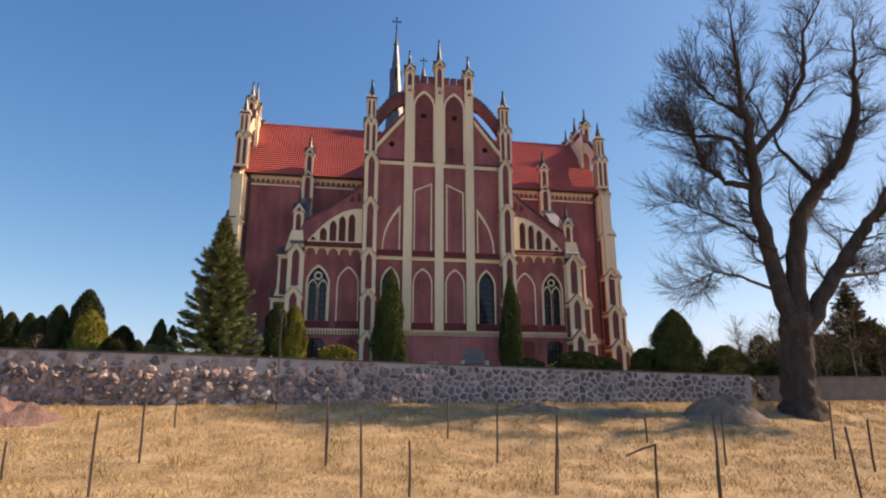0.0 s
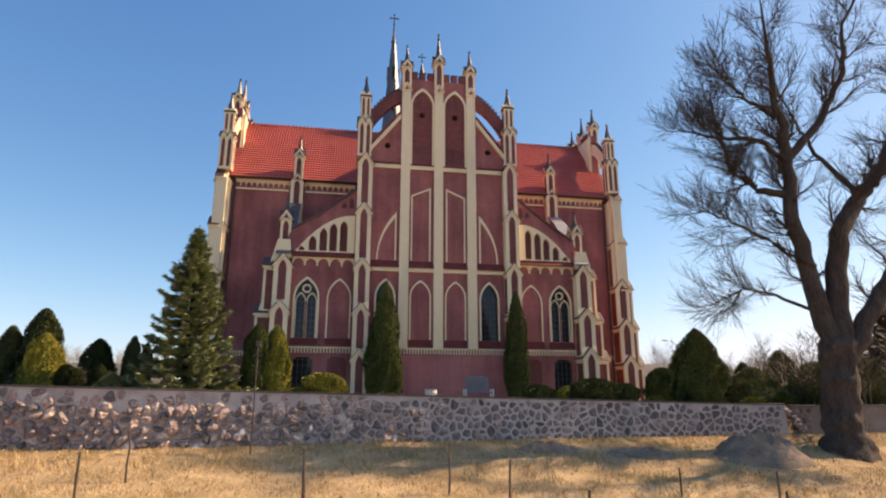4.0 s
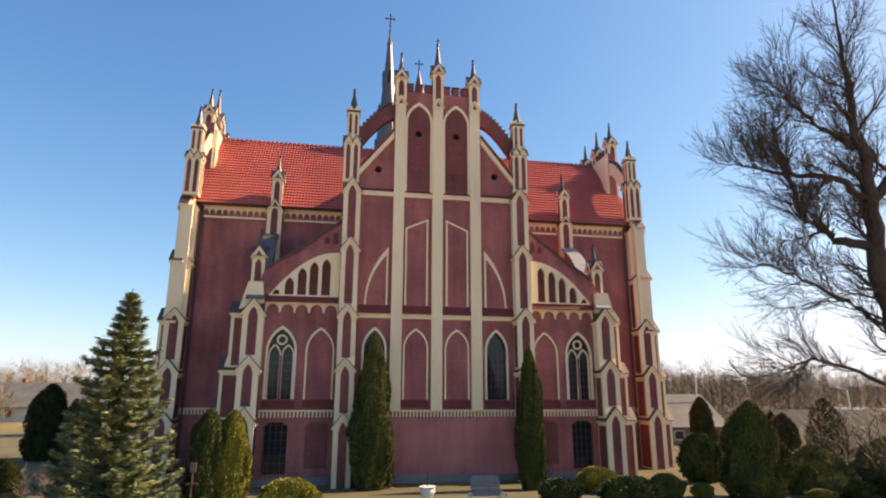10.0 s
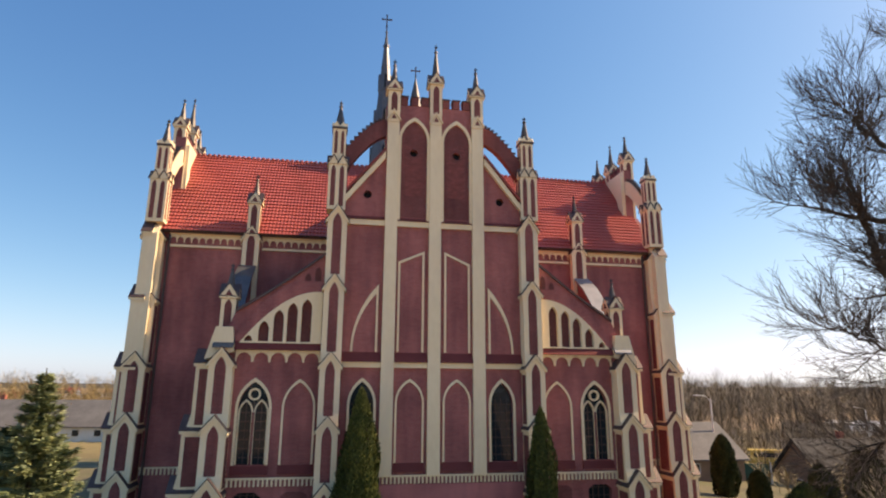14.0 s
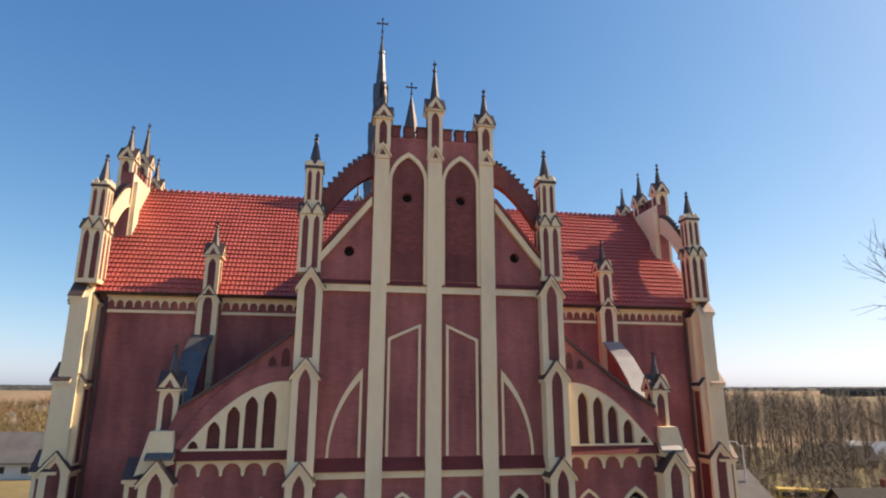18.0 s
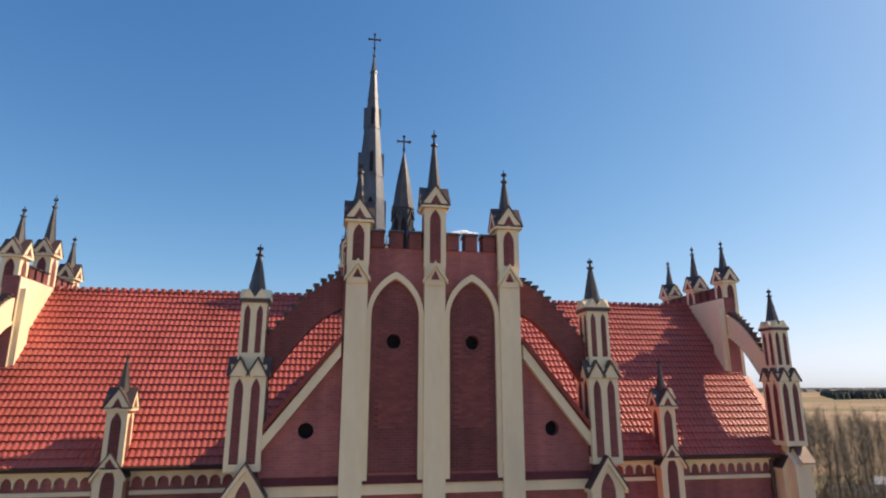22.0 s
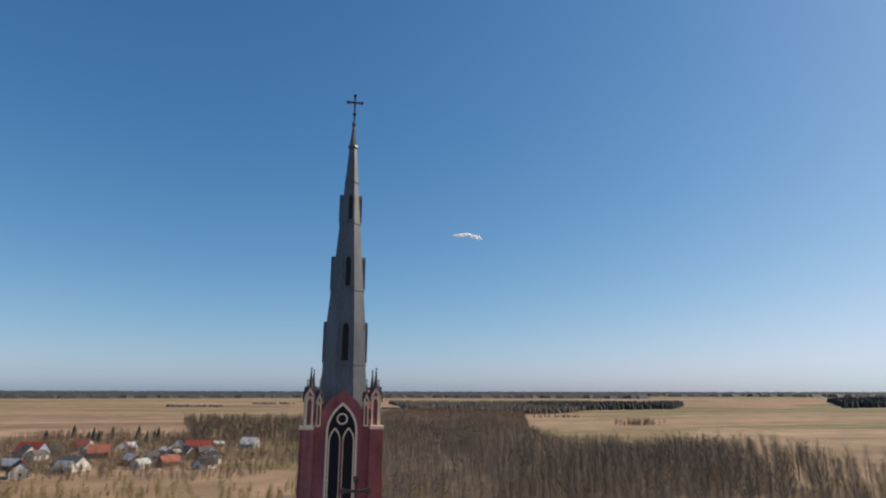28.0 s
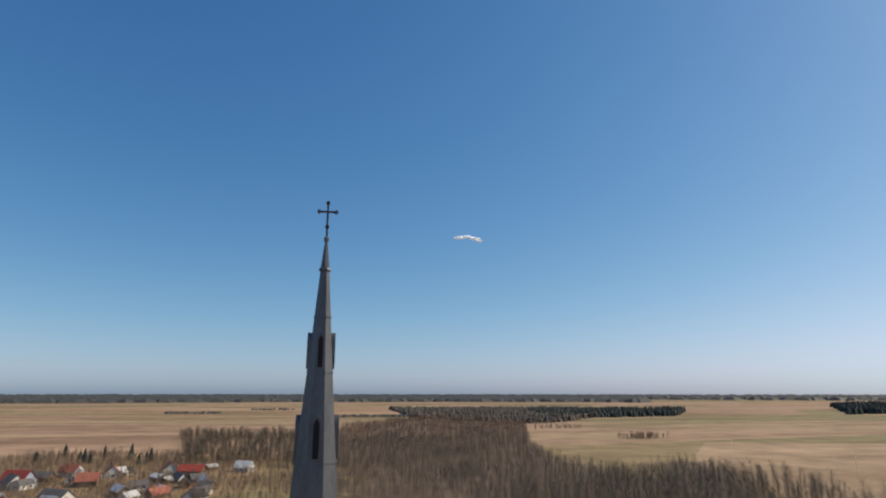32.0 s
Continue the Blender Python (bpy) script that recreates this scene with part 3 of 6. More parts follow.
# the transept
TY, TX = 9.95, 15.95
for s in (-1, 1):
    gable_end(pose(s * TX, TY, 0, 0, 0, s * 90), False, s < 0)
    part("transept_end", boxed(*sorted((s * (TX - 0.6), s * TX)), 4.95, 14.95, BASE, 17.4), BRICK, church)
    part("transept_wall", boxed(*sorted((s * 5.0, s * (TX - 0.6))), 4.9, 5.5, BASE, 17.5), BRICK, church)
    for a, b in ((5.9, 9.75), (10.95, 15.0)):
        corbel_arches(pose(0, 4.9, 0), *sorted((s * a, s * b)), 17.35, 0.42, 0.36)
        part("band", boxed(*sorted((s * a, s * b)), 4.78, 4.9, 16.62, 16.76), CREAM, church)
        part("band", boxed(*sorted((s * a, s * b)), 4.72, 4.9, 17.35, 17.5), CREAM, church)
    dentils(pose(0, 4.9, 0), *sorted((s * 11.3, s * 15.2)), 4.38)
    buttress(pose(s * 10.35, 4.9, 0), 0.95, [(BASE, 12.5, 13.1, 0.4), (13.3, 17.2, 17.9, 0.42)], side=False)
    pinnacle(pose(s * 10.3, 4.75, 0), 0.68, 17.4, 19.5, 21.4)
    buttress(pose(s * 15.8, 4.9, 0), 1.15, [(BASE, 3.5, 4.2, 1.5), (3.5, 6.4, 7.1, 1.25), (6.4, 9.6, 10.3, 1.0), (9.6, 13.3, 14.0, 0.75), (13.3, 17.0, 17.8, 0.5)])
    part("gutter", slabbed([(4.35, 17.55), (4.5, 17.42), (4.7, 17.5), (4.7, 17.62)], *sorted((s * 5.8, s * 15.3)), "x"), METAL_BROWN, church)
    b = bmesh.new()
    cone(b, s * 15.0, 4.78, 1.0, 17.4, 0.07, 0.07, 8)
    part("downpipe", b, METAL_BROWN, church)
part("transept_wall", boxed(-TX + 0.6, TX - 0.6, 14.4, 14.95, BASE, 17.5), BRICK, church)
part("choir_side_wall", boxed(-5.5, -4.9, 0.6, 4.9, 9.0, 17.5), BRICK, church)
part("choir_side_wall", boxed(4.9, 5.5, 0.6, 4.9, 9.0, 17.5), BRICK, church)
part("nave_wall", boxed(-5.6, -5.0, 14.95, 40.0, BASE, 17.5), BRICK, church)
part("nave_wall", boxed(5.0, 5.6, 14.95, 40.0, BASE, 17.5), BRICK, church)
for s in (-1, 1):
    part("nave_aisle", boxed(*sorted((s * 5.6, s * 10.6)), 14.95, 39.0, BASE, 11.0), BRICK, church)
    part("nave_aisle_roof", slabbed([(s * 5.6, 14.8), (s * 10.9, 11.0), (s * 5.6, 11.0)], 14.95, 39.0), SHEET_RED, church)


def roof_face(eave, ridge, u0, u1, along, clip=None):
    """Rows of rolled tiles from the eave to the ridge, as one relief. eave, ridge: the other coordinate and the height."""
    e, r = Vector((eave[0], eave[1])), Vector((ridge[0], ridge[1]))
    n = (r - e).length
    rows, cols = int(n / 0.34), int(abs(u1 - u0) / 0.0525)
    up = (r - e) / n
    out = Vector((-up.y, up.x)) if eave[0] > ridge[0] else Vector((up.y, -up.x))
    if out.y < 0:
        out = -out
    verts, faces = [], []
    for i in range(rows + 1):
        for lift, f in ((0.075, 0.0), (0.012, 1.0)):
            if i == rows and f:
                continue
            p = e + up * (n * (i + f * 0.999) / rows)
            for j in range(cols + 1):
                u = u0 + (u1 - u0) * j / cols
                wave = 0.02 * math.sin(2 * math.pi * (u / 0.21))
                q = p + out * (lift + wave)
                verts.append((u, q.x, q.y) if along == "x" else (q.x, u, q.y))
    k = cols + 1
    for i in range(2 * rows):
        for j in range(cols):
            a = i * k + j
            u = (u0 + (u1 - u0) * (j + 0.5) / cols)
            w = verts[a][1] if along == "x" else verts[a][0]
            if clip and not clip(u, w):
                continue
            faces.append((a, a + 1, a + k + 1, a + k))
    me = bpy.data.meshes.new("roof_tiles")
    me.from_pydata(verts, [], faces)
    me.materials.append(TILE)
    ob = new("roof_tiles", me)
    ob.parent = church
    return tagged(ob, "red clay roof tiles in rolling rows", kind="stuff")


EAVE, RIDGE = (4.5, 17.55), (9.95, 24.42)
for s in (-1, 1):
    roof_face(EAVE, RIDGE, s * 2.2, s * 15.88, "x", lambda u, w: abs(u) > 5.5 * (9.95 - w) / 5.45 - 0.3)
    roof_face((15.4, 17.55), RIDGE, s * 2.2, s * 15.88, "x")
    roof_face((s * 5.45, 17.55), (0, 24.42), 0.75, 10.2, "y", lambda u, w: u < 4.4 + 5.55 * (1 - abs(w) / 5.45) + 0.3)
    roof_face((s * 5.45, 17.55), (0, 24.42), 14.0, 40.0, "y")
part("roof_deck", slabbed([(4.6, 17.45), (9.95, 24.3), (15.3, 17.45)], -15.4, 15.4, "x"), SHEET_RED, church)
part("roof_deck", slabbed([(-5.35, 17.45), (0, 24.3), (5.35, 17.45)], 0.66, 40.0), SHEET_RED, church)
b = bmesh.new()
for i in range(92):
    x = -15.3 + 30.6 * (i + 0.5) / 92
    cone(b, x, 9.95, 24.36, 24.56, 0.17, 0.12, 6)
part("ridge_tiles", b, TILE, church)

# the tower at the far end of the nave
TWX, TWY = -0.1, 43.5
part("tower_wall", boxed(-2.75, 2.75, TWY - 2.75, TWY + 2.75, BASE, 32.3), BRICK, church)
for k in range(4):
    R = pose(TWX, TWY, 0, 0, 0, 90 * k)
    g = part("tower_gable", slabbed([(-2.3, 32.3), (2.3, 32.3), (1.1, 34.2), (0, 35.1), (-1.1, 34.2)], -2.72, -1.9), BRICK, church)
    g.matrix_basis = R
    fr = part("belfry_window", slabbed(hood(0, 2.0, 26.0, 32.0, 33.9, 0.16), -2.86, -2.72), CREAM, church)
    fr.matrix_basis = R
    # black plate on the closed wall paints the unlit belfry
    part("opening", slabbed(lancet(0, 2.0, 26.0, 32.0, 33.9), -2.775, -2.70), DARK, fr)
    b = bmesh.new()
    for s in (-1, 1):
        slab(b, hood(s * 0.5, 0.72, 26.0, 31.3, 32.2, 0.1), -2.84, -2.77)
    part("tracery", b, CREAM, fr)
    b = bmesh.new()
    ring_slab(b, 0, 32.95, 0.3, 0.42, -2.85, -2.77)
    part("rose", b, CREAM, fr)
    part("mullion", boxed(-0.09, 0.09, -2.85, -2.77, 26.0, 31.6), NICHE, fr)
    for s in (-1, 1):
        c = part("corner_pier", boxed(s * 2.45 - 0.4, s * 2.45 + 0.4, -3.05, -2.2, BASE, 32.2), BRICK, church)
        c.matrix_basis = R
    b = boxed(-3.1, -2.05, -3.1, -2.05, 32.2, 32.45)
    o = part("corner_cornice", b, CREAM, church)
    o.matrix_basis = R
    pinnacle(R @ pose(-2.45, -2.45, 0), 0.62, 32.4, 34.6, 36.8)
    pinnacle(R @ pose(-2.72, -1.75, 0), 0.34, 32.4, 34.2, 35.9)
    pinnacle(R @ pose(-1.75, -2.72, 0), 0.34, 32.4, 34.2, 35.9)


def spire_r(z):
    return np.interp(z, [32.3, 34.6, 37.0, 40.4, 46.0, 51.8, 56.0], [2.35, 2.0, 1.82, 1.68, 1.17, 0.67, 0.33])


zs = [32.3, 34.6, 37.0, 40.4, 46.0, 51.8, 56.0]
bm = bmesh.new()
cone(bm, TWX, TWY, zs[0], zs[1], spire_r(zs[0]), spire_r(zs[1]), 8, math.pi / 8, False)
spire = part("tower_spire", bm, METAL, church, "tall octagonal spire of weathered grey zinc")
for a, b in zip(zs[1:], zs[2:]):
    bm = bmesh.new()
    cone(bm, TWX, TWY, a, b, spire_r(a), spire_r(b), 8, math.pi / 8, False)
    part("spire_stage", bm, METAL, spire)
for z in (37.0, 43.0, 48.8, 52.6):
    b = bmesh.new()
    cone(b, TWX, TWY, z - 0.05, z + 0.05, spire_r(z) + 0.06, spire_r(z) + 0.05, 8, math.pi / 8)
    part("seam_band", b, METAL, spire)
for z0, z1, w in ((37.2, 40.4, 0.62), (43.2, 45.9, 0.5), (49.0, 51.4, 0.4)):
    for k in range(4):
        r = spire_r(z1) * math.cos(math.pi / 8)
        rr = spire_r(z0) * math.cos(math.pi / 8)
        lu = part("lucarne", slabbed(lancet(0, w + 0.2, z0, z1 - 0.5, z1 + 0.1), -rr - 0.10, -r + 0.15), METAL, spire)
        lu.matrix_basis = pose(TWX, TWY, 0, 0, 0, 90 * k)
        # plain black plate paints the dark of the opening
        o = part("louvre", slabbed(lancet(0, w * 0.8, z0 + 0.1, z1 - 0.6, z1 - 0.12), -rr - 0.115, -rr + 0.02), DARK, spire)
        o.matrix_basis = pose(TWX, TWY, 0, 0, 0, 90 * k)
b = bmesh.new()
cone(b, TWX, TWY, 55.9, 56.1, 0.46, 0.42, 8, math.pi / 8)
cone(b, TWX, TWY, 56.1, 58.1, 0.32, 0.10, 8)
cone(b, TWX, TWY, 58.05, 58.3, 0.16, 0.2, 8)
cone(b, TWX, TWY, 58.3, 58.5, 0.2, 0.06, 8)
part("spire_head", b, METAL, spire)


def cross(x, y, z0, z1, arm, t, parent):
    b = boxed(x - t, x + t, y - t, y + t, z0, z1)
    zc = z0 + (z1 - z0) * 0.74
    box(b, x - arm, x + arm, y - t * 0.9, y + t * 0.9, zc - t, zc + t)
    for dx, dz in ((-arm, 0), (arm, 0), (0, z1 - zc)):
        ring_slab(b, x + dx, zc + dz, t * 0.6, t * 2.1, y - t, y + t, n=8)
    ring_slab(b, x, z0 + (z1 - z0) * 0.3, t, t * 2.2, y - t, y + t, n=8)
    part("cross", b, METAL_BROWN, parent, "wrought iron cross")


cross(TWX, TWY, 58.4, 61.0, 0.62, 0.07, spire)

# the small turret over the crossing
TUY = 9.8
b = bmesh.new()
cone(b, 0, TUY, 23.6, 25.0, 1.15, 0.95, 8, math.pi / 8)
cone(b, 0, TUY, 25.0, 25.9, 0.95, 0.62, 8, math.pi / 8)
turret = part("turret_foot", b, ZINC, church)
b = bmesh.new()
cone(b, 0, TUY, 25.9, 28.9, 0.55, 0.52, 8, math.pi / 8)
part("drum", b, ZINC, turret)
for k in range(8):
    o = part("louvre", slabbed(lancet(0, 0.27, 26.3, 27.9, 28.4), -0.535, -0.45), DARK, turret)
    o.matrix_basis = pose(0, TUY, 0, 0, 0, 45 * k)
    b = bmesh.new()
    cone(b, 0.6 * math.cos(radians(45 * k + 22.5)), TUY + 0.6 * math.sin(radians(45 * k + 22.5)), 24.9, 27.9, 0.09, 0.05, 6)
    part("pier", b, ZINC, turret)
    o = part("gablet", slabbed(chevron(0.22, 28.3, 28.75, 0.07), -0.57, -0.4), ZINC, turret)
    o.matrix_basis = pose(0, TUY, 0, 0, 0, 45 * k)
b = bmesh.new()
cone(b, 0, TUY, 28.9, 29.05, 0.60, 0.58, 8, math.pi / 8)
cone(b, 0, TUY, 29.05, 30.3, 0.54, 0.36, 8, math.pi / 8)
cone(b, 0, TUY, 30.3, 31.9, 0.36, 0.05, 8, math.pi / 8)
part("cap", b, ZINC, turret)
cross(0, TUY, 31.8, 32.85, 0.3, 0.035, turret)

# ---- the lie of the land ----
def wall_y(x):
    return float(np.interp(x, [-90, -14, 7, 16, 60], [-16.4, -15.5, -13.05, -12.9, -12.0]))


def wall_top(x):
    return float(np.interp(x, [-60, -21, 14, 40], [2.3, 1.78, 0.97, 0.9]))


def field_z(x, off):
    z = float(np.interp(off, [-400, -60, -29, -15, -8, -4, 0.3], [-4.5, -3.8, -3.4, -2.9, -2.25, -1.45, -0.45]))
    return z + 0.05 * noise.noise((x * 0.25, off * 0.25, 3.0))


def yard_z(x, y):
    near = min(1.0, max(0.0, (y - wall_y(x)) / 12.0))
    z = (wall_top(x) - 0.14) * (1 - near) + 0.42 * near
    dip = min(1.0, max(0.0, (x - 24) / 26.0)) * min(1.0, max(0.0, (y + 10) / 14))
    z -= 2.6 * dip * max(0.0, 1 - max(0.0, y - 120) / 200)
    d = math.hypot(x, y)
    far = min(1.0, max(0.0, (d - 1200) / 3500))
    return z + 24.0 * far * far * (3 - 2 * far) + (0.6 * noise.noise((x * 0.01, y * 0.01, 0)) if d > 90 else 0)


def land_z(x, y):
    off = y - wall_y(x)
    return field_z(x, off) if off < 0.3 else yard_z(x, y)


YARD = mottled("churchyard_turf", (0.075, 0.07, 0.034), (0.19, 0.155, 0.085), 0.5, 0.95, fine=12, relief=0.03, stain=(0.09, 0.11, 0.035))
# the far plain: stubble, sown fields and dead grass in wide strips
PLAIN, _nt, _b = nodes_of("far_fields", 0.95)
_p = place_of(_nt)
_v = _nt.nodes.new("ShaderNodeTexVoronoi")
_v.inputs["Scale"].default_value = 0.0035
_m = _nt.nodes.new("ShaderNodeMapping")
_m.inputs["Scale"].default_value, _m.inputs["Rotation"].default_value = (0.55, 1.5, 0.0), (0, 0, 0.25)
_nt.links.new(_p, _m.inputs["Vector"])
_nt.links.new(_m.outputs["Vector"], _v.inputs["Vector"])
_sep = _nt.nodes.new("ShaderNodeSeparateColor")
_nt.links.new(_v.outputs["Color"], _sep.inputs[0])
_c = ramp(_nt, _sep.outputs[0], [(0.0, (0.33, 0.22, 0.138)), (0.3, (0.40, 0.28, 0.18)), (0.55, (0.295, 0.226, 0.12)), (0.8, (0.225, 0.196, 0.09)), (1.0, (0.365, 0.232, 0.138))])
_c = mix(_nt, _c, ramp(_nt, tex_noise(_nt, _p, 0.03, 6), [(0.3, (0.72, 0.70, 0.68)), (0.7, (1.15, 1.12, 1.08))]), 1.0, "MULTIPLY")
_c = mix(_nt, _c, ramp(_nt, tex_noise(_nt, _p, 0.6, 4), [(0.3, (0.85, 0.84, 0.82)), (0.7, (1.1, 1.1, 1.1))]), 1.0, "MULTIPLY")
_c = mix(_nt, _c, ramp(_nt, tex_noise(_nt, _p, 0.012, 6, (0.16, 1.0, 1.0)), [(0.36, (0.74, 0.68, 0.64)), (0.5, (1.0, 0.98, 0.97)), (0.66, (1.22, 1.2, 1.22))]), 1.0, "MULTIPLY")
_nt.links.new(_c, _b.inputs["Base Color"])


def spread(near, step, far, ratio):
    out, d, v = [0.0], step, 0.0
    while v < far:
        if v > near:
            d *= ratio
        v += d
        out.append(v)
    return out


xs = sorted({-v for v in spread(36, 1.0, 4800, 1.3)} | set(spread(36, 1.0, 4800, 1.3)))
low = sorted(0.25 - v for v in spread(34, 0.8, 2500, 1.35))
high = [0.3 + v for v in spread(30, 1.2, 4900, 1.22)]
verts, faces, kinds = [], [], []
for off in low + high:
    for x in xs:
        y = wall_y(x) + off
        verts.append((x, y, field_z(x, off) if off < 0.28 else yard_z(x, y)))
n = len(xs)
for i in range(len(low) + len(high) - 1):
    for j in range(n - 1):
        faces.append((i * n + j, i * n + j + 1, (i + 1) * n + j + 1, (i + 1) * n + j))
        off, x = (low + high)[i], xs[j]
        kinds.append(0 if off < 0.27 and off > -300 and abs(x) < 400 else 1 if off < 60 and abs(x) < 45 else 2)
me = bpy.data.meshes.new("ground")
me.from_pydata(verts, [], faces)
for m in (GRASS, YARD, PLAIN):
    me.materials.append(m)
me.polygons.foreach_set("material_index", kinds)
me.polygons.foreach_set("use_smooth", [True] * len(kinds))
tagged(new("ground", me), "dry spring field, churchyard turf and far farmland", "ground", kind="structure")


def raw(name, verts, faces, material, parent=None, label="", smooth=False):
    me = bpy.data.meshes.new(name)
    me.from_pydata([tuple(v) for v in verts], [], faces)
    me.materials.append(material)
    if smooth:
        me.polygons.foreach_set("use_smooth", [True] * len(me.polygons))
    ob = new(name, me)
    if parent:
        ob.parent = parent
    if label:
        tagged(ob, label)
    return ob


def leafy(name, dark, light, patch=0.0):
    m, nt, b = nodes_of(name, 0.7)
    geo = nt.nodes.new("ShaderNodeNewGeometry")
    info = nt.nodes.new("ShaderNodeObjectInfo")
    c = ramp(nt, geo.outputs["Random Per Island"], [(0.0, dark), (1.0, light)])
    c = mix(nt, c, ramp(nt, info.outputs["Random"], [(0, (0.8, 0.85, 0.8)), (1, (1.2, 1.12, 1.0))]), 1.0, "MULTIPLY")
    c = mix(nt, c, ramp(nt, tex_noise(nt, geo.outputs["Position"], 1.3, 3), [(0.35, (0.75, 0.8, 0.75)), (0.65, (1.2, 1.15, 1.0))]), 1.0, "MULTIPLY")
    if patch:                             # stands of another kind, tens of metres wide
        c = mix(nt, c, ramp(nt, tex_noise(nt, geo.outputs["Position"], patch, 3), [(0.38, (0.72, 0.70, 0.74)), (0.5, (1.0, 0.97, 0.95)), (0.62, (1.25, 1.12, 1.0))]), 1.0, "MULTIPLY")
    nt.links.new(c, b.inputs["Base Color"])
    return m


BARK = mottled("bark", (0.030, 0.023, 0.019), (0.105, 0.080, 0.064), 3.0, 0.95, fine=5, relief=0.12, stretch=(1, 1, 0.25))
TWIG = mottled("twigs", (0.045, 0.035, 0.030), (0.105, 0.084, 0.070), 0.8, 0.95)
THUJA = leafy("thuja_leaf", (0.026, 0.042, 0.012), (0.105, 0.122, 0.036))
THUJA_GOLD = leafy("golden_leaf", (0.15, 0.145, 0.026), (0.30, 0.265, 0.05))
SPRUCE = leafy("spruce_needle", (0.11, 0.145, 0.085), (0.40, 0.44, 0.26))
# darker copy of the thuja leaf, with shade put into its colour
THUJA_SHADED = leafy("shaded_thuja_leaf", (0.022, 0.034, 0.012), (0.060, 0.070, 0.022))
JUNIPER = leafy("juniper_leaf", (0.10, 0.115, 0.055), (0.22, 0.22, 0.11))
rng = np.random.default_rng(4)


def shell(n, height, radius, size, up=0.9, flat=0.25, seed=0, lumps=0.22):
    """n small kite-shaped sprays over a body of the given height; radius(h) for h from 0 to 1."""
    g = np.random.default_rng(seed)
    h = g.random(n * 3)
    rad = np.array([radius(v) for v in h])
    keep = g.random(n * 3) < rad / rad.max()
    h, rad = h[keep][:n], rad[keep][:n]
    n = len(h)
    a = g.random(n) * 2 * np.pi
    lump = 1 + lumps * (0.55 * np.sin(a * 3 + h * 9 + seed) + 0.45 * np.sin(a * 7 - h * 11 + 2 * seed))
    tuft = np.array([noise.noise((math.cos(q) * 4.0 + seed, math.sin(q) * 4.0, v * height * 0.9)) for q, v in zip(a, h)])
    lump = lump + lumps * 0.8 * tuft
    r = rad * lump * (0.72 + 0.30 * g.random(n) ** 0.5)
    out = np.stack([np.cos(a), np.sin(a), np.full(n, flat)], 1)
    p = np.stack([np.cos(a) * r, np.sin(a) * r, h * height], 1)
    t = out * 0.45 + np.array([0, 0, up]) + g.normal(0, 0.22, (n, 3))
    t /= np.linalg.norm(t, axis=1)[:, None]
    s = np.cross(t, out + g.normal(0, 0.28, (n, 3)))
    s /= np.linalg.norm(s, axis=1)[:, None]
    l = size * (0.6 + 0.8 * g.random(n))[:, None]
    w = l * 0.27
    v = np.stack([p - t * l * 0.3, p + s * w + t * l * 0.1, p + t * l * 0.7, p - s * w + t * l * 0.1], 1).reshape(-1, 3)
    f = np.arange(4 * n).reshape(-1, 4)
    return v, f.tolist()


def evergreen(name, label, category, m, height, radius, n, size, leaf, group="", seed=0, up=0.9, scale=(1, 1, 1), trunk=0.09):
    t = thing(name, m, label, category, group)
    t.scale = scale
    b = bmesh.new()
    cone(b, 0, 0, -0.3, height * 0.8, trunk, trunk * 0.3, 7)
    part("trunk", b, BARK, t)
    v, f = shell(n, height, radius, size, up, seed=seed)
    raw("crown", v, f, leaf, t)
    b = bmesh.new()                       # a solid dark core, added to block light through the sprays
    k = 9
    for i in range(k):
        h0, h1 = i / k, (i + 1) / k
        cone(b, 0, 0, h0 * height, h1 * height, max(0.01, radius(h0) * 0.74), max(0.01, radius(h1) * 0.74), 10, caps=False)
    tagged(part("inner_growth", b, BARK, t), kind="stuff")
    return t


def column(w, power=2.2):
    return lambda h: w * (1 - (h ** power)) ** 0.8 * min(1.0, 0.72 + 1.4 * h)


def conic(w):
    return lambda h: w * (1 - h) ** 0.75 * min(1.0, 0.55 + 3.2 * h)


def ball(w):
    return lambda h: w * math.sqrt(max(0.0, 1 - (1.85 * h - 0.85) ** 2)) + 0.02


def stand(x, y):
    return pose(x, y, land_z(x, y))


# evergreens of the churchyard
tall = evergreen("thuja", "tall slender columnar thuja beside the choir wall", "thuja tree", stand(-3.75, -1.7), 8.2, column(1.15), 34000, 0.14, THUJA, "columnar thujas", 1)
o = evergreen("thuja", "narrow dark columnar thuja in front of the church", "thuja tree", stand(4.3, -4.2), 7.2, column(0.72, 3.2), 24000, 0.125, THUJA, "columnar thujas", 2)
for k, (x, y) in enumerate(((-10.5, -9.8), (-9.65, -9.6))):
    evergreen("thuja", "squat sunlit thuja, one of a pair", "thuja tree", stand(x, y), 3.75 - 0.05 * k, column(0.68, 4.5), 17000, 0.12, THUJA_GOLD if k else THUJA, "columnar thujas", 3 + k)
big = evergreen("thuja", "broad dark green conical thuja", "thuja tree", stand(13.3, -9.2), 4.3, column(1.42, 2.7), 32000, 0.13, THUJA, "conical thujas", 6)
dark = evergreen("thuja", "dense shaded dark thuja behind the stone wall", "thuja tree", stand(-20.5, -8.8), 4.4, column(0.84, 4.2), 13000, 0.16, THUJA_SHADED, "thujas along the wall", 7)
